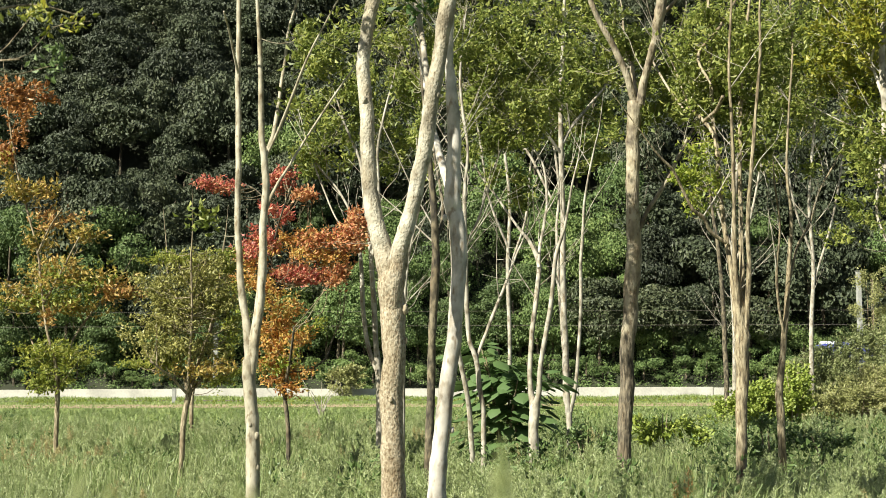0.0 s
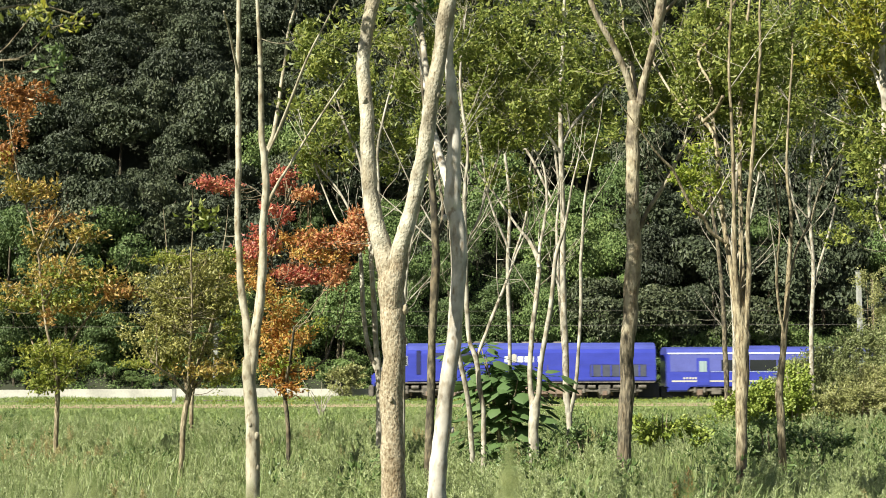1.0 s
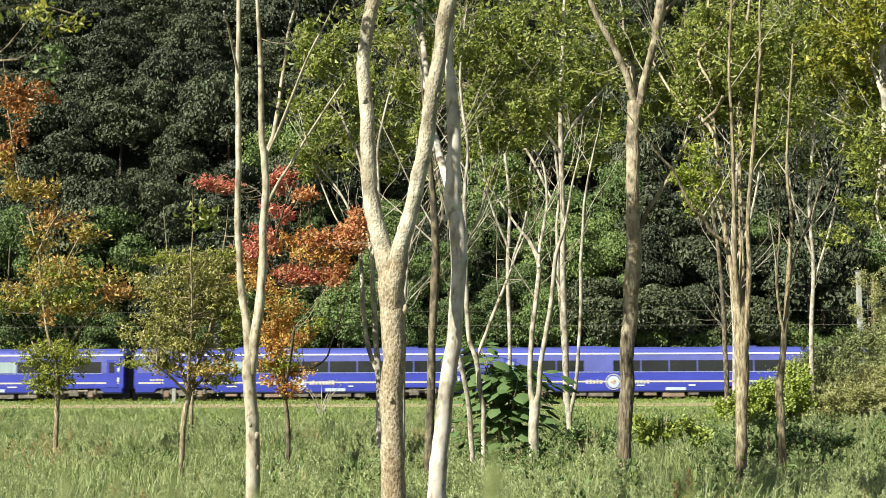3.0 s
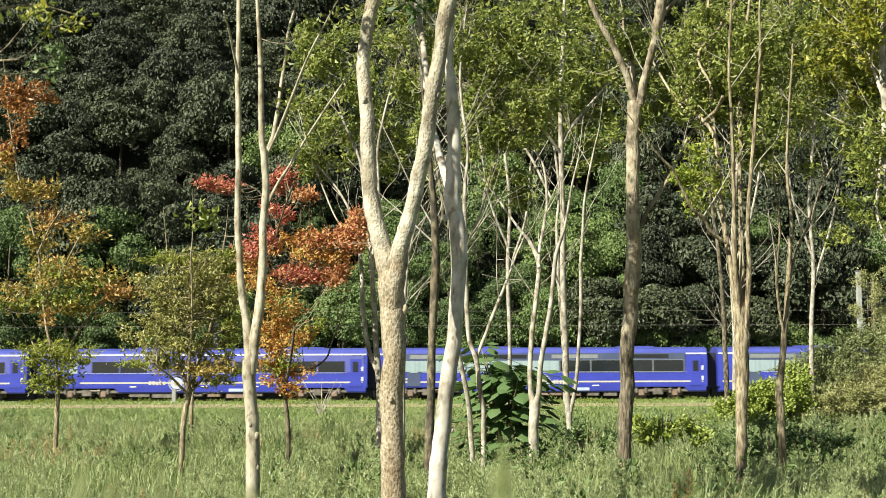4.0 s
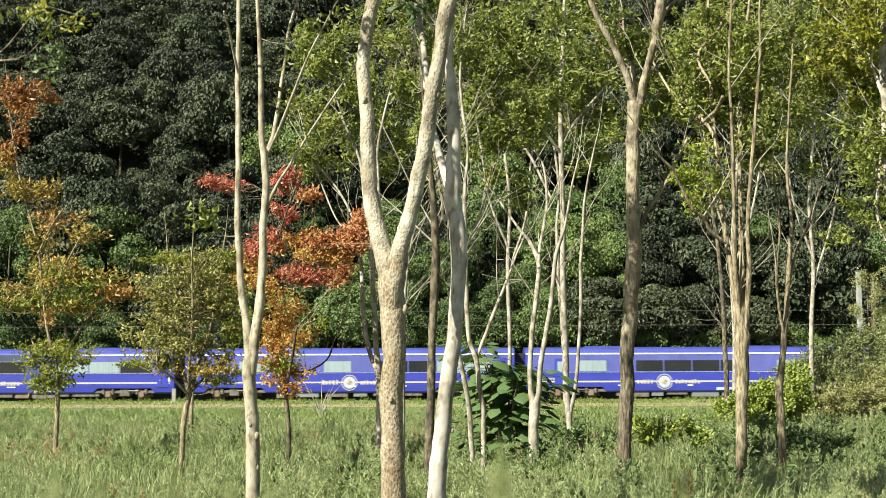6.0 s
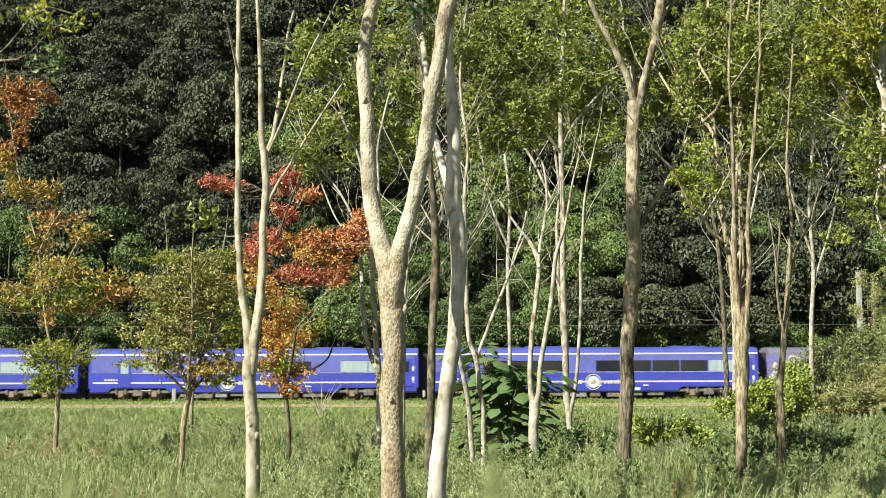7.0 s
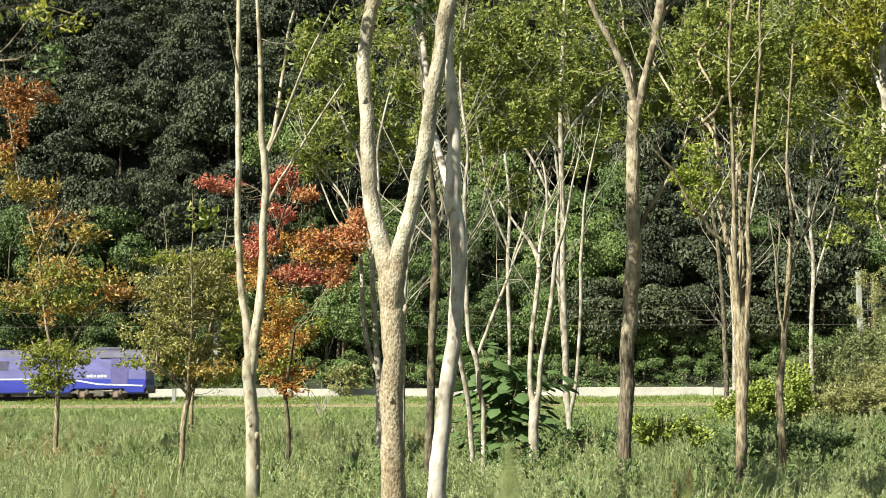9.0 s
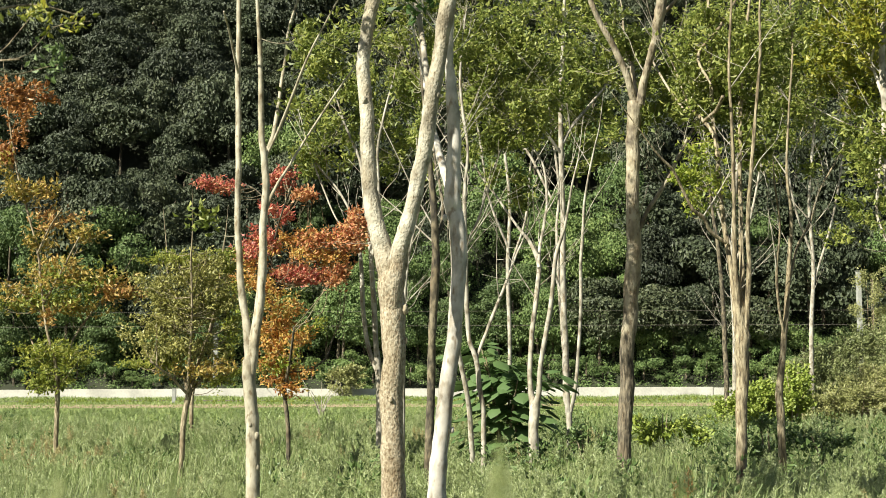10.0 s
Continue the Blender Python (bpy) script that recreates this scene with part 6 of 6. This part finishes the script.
blades("track_weeds", "thin green weeds growing between the rails", 97.0, 99.8, 5000, 0.1, 0.04, SHORT_GRASS, 14)
blades("verge_grass", "rank green grass behind the rails", 100.2, 104.2, 30000, 0.42, 0.045, SHORT_GRASS, 7)


def feathery(rng, x, y, h, leaf, many):
    """One upright weed: a stalk set all round with short side shoots of narrow leaves."""
    lean = rng.normal(size=2) * 0.12 * h
    foot, top = np.array([x, y, 0]), np.array([x + lean[0], y + lean[1], h])
    stalk = tube(np.array([(x, y, -0.02, 0.004), (x + lean[0] * 0.3, y + lean[1] * 0.3, h * 0.5, 0.003), (*top, 0.0015)]), 3)
    t = np.repeat(rng.uniform(0.25, 1, many // 4) ** 0.7, 4)
    n = len(t)
    a = np.repeat(rng.uniform(0, 2 * np.pi, n // 4), 4)
    shoot = np.stack([np.cos(a), np.sin(a), np.repeat(rng.uniform(0.3, 1.2, n // 4), 4)], 1)
    along = rng.uniform(0.0, 1.0, n)[:, None]
    base = foot + (top - foot) * t[:, None] + shoot * along * (h * 0.16 * (1.15 - t))[:, None]
    way = unit(shoot + [0, 0, 0.3] + rng.normal(size=(n, 3)) * 0.5)
    length = leaf * (1.2 - t * 0.65) * rng.uniform(0.6, 1.3, n)
    side = unit(np.cross(way, [0, 0, 1.0] + rng.normal(size=way.shape) * 0.4))
    return gather([leaves(base, way, side, length, length * 0.2), stalk])


def weed_field(name, label, clumps, y0, y1, seed, height, leaf, many, material, spread=0.4, per=7):
    """Feathery weeds in loose clumps, tallest in the middle of each, with hollows between them."""
    rng = np.random.default_rng(seed)
    bits = []
    for _ in range(clumps):
        y = math.sqrt(rng.uniform(y0 * y0, y1 * y1))
        x = rng.uniform(-1, 1) * (0.335 * y + 0.6)
        g = float(patches(np.array(x), np.array(y)))
        tall = height * rng.uniform(0.6, 1.15) * (0.9 + 0.3 * g)
        wide = spread * rng.uniform(0.6, 1.4)
        for k in range(int(rng.integers(max(2, per - 3), per + 4))):
            d = rng.normal(size=2) * wide * 0.6
            h = tall * rng.uniform(0.75, 1.1) * math.exp(-0.5 * (d @ d) / wide ** 2)
            bits.append(feathery(rng, x + d[0], y + d[1], max(0.15, h), leaf, many))
    v, f = gather(bits)
    tagged(link(name, tidy_mesh(name, v, f, material)), label, "weeds", kind="stuff")


weed_field("feathery_weeds", "pale feathery weeds standing in the meadow", 200, 7.5, 20, 5, 0.78, 0.048, 190, WEED)
weed_field("feathery_weeds", "pale feathery weeds standing in the meadow", 260, 20, 46, 6, 0.74, 0.066, 124, WEED)
weed_field("green_weeds", "fresh green weeds in clumps in the meadow", 110, 12, 46, 15, 0.72, 0.065, 120, WEED_FAR)
weed_field("feathery_weeds", "pale feathery weeds standing in the meadow", 34, 9.5, 16, 25, 0.72, 0.07, 260, WEED, 0.35, 9)
weed_field("drying_weeds", "drying straw-coloured weeds in the meadow", 60, 12, 50, 16, 0.66, 0.06, 100, WEED_DRY)
weed_field("far_weeds", "rank green weeds near the path", 380, 42, 64, 17, 0.5, 0.11, 40, WEED_FAR, 0.8, 6)
weed_field("path_weeds", "low green weeds between path and railway", 160, 89, 96, 18, 0.42, 0.13, 32, LEAF_VINE, 0.9, 6)


def broad_weeds():
    """Patches of darker broad-leaved weeds, thicker under the trees."""
    rng = np.random.default_rng(33)
    bits = []
    while len(bits) < 150:
        y = math.sqrt(rng.uniform(13 ** 2, 46 ** 2))
        x = rng.uniform(-1, 1) * (0.335 * y + 0.5)
        if rng.random() > (0.12 if x < 0.03 * y else 1.0):
            continue
        n = 70
        r, h = rng.uniform(0.25, 0.6), rng.uniform(0.4, 0.8)
        d = unit(rng.normal(size=(n, 3)) + [0, 0, 0.4])
        p = np.array([x, y, h * 0.45]) + d * [r, r, h * 0.55] * rng.uniform(0.5, 1.0, (n, 1))
        p[:, 2] = np.maximum(p[:, 2], 0.03)
        w = unit(d + rng.normal(size=(n, 3)) * 0.6)
        s = rng.uniform(0.05, 0.11, n)
        bits.append(leaves(p, w, unit(np.cross(w, [0, 0, 1.0] + rng.normal(size=(n, 3)) * 0.5)), s, s * 0.55))
    v, f = gather(bits)
    tagged(link("broad_leaved_weeds", tidy_mesh("broad_leaved_weeds", v, f, LEAF_WEED_DARK)), "darker broad-leaved weeds in patches under the trees", "weeds", kind="stuff")


broad_weeds()

# rusty seed spikes in the grass, and a pale bare bush farther off
for x, y, h in ((2.03, 12.0, 0.92), (1.98, 12.2, 0.8), (-6.2, 21, 0.8)):
    dock = new("dock_weed")
    dock.matrix_world = pose(x, y, 0)
    tagged(dock, "rust-brown seed spike of a dock weed in the grass", "weed", "dry dock weeds")
    v, f = feathery(np.random.default_rng(int(x * 100) + 900), 0, 0, h, 0.03, 240)
    link("seed_spike", tidy_mesh("seed_spike", v, f, LEAF_COPPER), dock)
bush = plant("bare_bush", -4.85, 56, "pale leafless dry bush in the meadow", "bush")
rng = np.random.default_rng(12)
for k in range(9):
    a = rng.uniform(0, 6.28)
    stem(bush, "branch", BARK_PALE, (0, 0, -0.05, 0.02), (0.25 * math.cos(a), 0.15 * math.sin(a), 0.7, 0.014), (0.8 * math.cos(a), 0.4 * math.sin(a), rng.uniform(1.1, 1.7), 0.006))

# soft seed heads of tall grass close to the camera, swaying
SWAYING = []
for k, (x, y, h, thick) in enumerate(((0.053, 1.3, 1.642, 0.008), (-0.33, 1.25, 1.622, 0.009), (-0.31, 1.3, 1.612, 0.007), (-0.245, 1.25, 1.625, 0.005),
                                      (-0.16, 1.25, 1.603, 0.009), (-0.19, 1.3, 1.607, 0.008), (0.225, 1.3, 1.6, 0.006))):
    weed = new("tall_weed")
    weed.matrix_world = pose(x, y, 0)
    tagged(weed, "tall soft grass seed head close to the camera", "weed", "tall weeds in front")
    rng = np.random.default_rng(80 + k)
    stalk = tube(smooth_line([(0.02, 0, -0.02, 0.003), (0.008, 0, h * 0.6, 0.0025), (0, 0, h, 0.0015)], 4), 6)
    link("stalk", tidy_mesh("stalk", *stalk, material=GRASS), weed)
    n = 260
    t, a = rng.uniform(0, 1, n), rng.uniform(0, 2 * np.pi, n)
    w = thick * np.minimum(1, 4 * (1 - t)) * np.minimum(1, 0.35 + 2 * t)
    base = np.stack([0.3 * w * np.cos(a), 0.3 * w * np.sin(a), h - 0.16 + 0.16 * t], 1)
    way = unit(np.stack([np.cos(a), np.sin(a), rng.uniform(0.6, 1.6, n)], 1))
    v, f = leaves(base, way, unit(np.cross(way, rng.normal(size=(n, 3)))), w * 1.6, np.full(n, 0.003))
    link("seed_head", tidy_mesh("seed_head", v, f, SEED), weed)
    SWAYING.append((weed, x, y, 0.25 + 0.1 * (k % 3), k * 1.3))


# ---------------------------------------------------------------- what moves
def motions():
    speed = 30.16
    for vehicle, offset in TRAIN:
        start = 15.08 + speed * 1.0 + offset
        walk(vehicle, [(t, pose(start - speed * t, TRACK, 0.11)) for t in (0, 2.5, 5, 7.5, 10)])
    # the red tree leans a little in a slow breeze, the yellow one less
    lean = ((0, 0.0), (1, 0.05), (2.5, 0.1), (3.3, 0.15), (4.5, 0.35), (5.5, 0.9), (6.5, 1.0), (7.5, 0.85), (8.3, 0.6), (9, 0.35), (10, 0.0))
    for name, much in (("red_autumn_tree", 1.0), ("autumn_tree", 0.25), ("young_tree", 0.2)):
        tree = TREES[name]
        place = tree.location.copy()
        walk(tree, [(t, pose(*place, 0, much * a, 0)) for t, a in lean])
    for weed, x, y, swing, phase in SWAYING:
        walk(weed, [(t / 2, pose(x, y, 0, 0.5 * swing * math.sin(t * 1.1 + phase), swing * math.sin(t * 0.8 + phase), 0)) for t in range(21)])


motions()
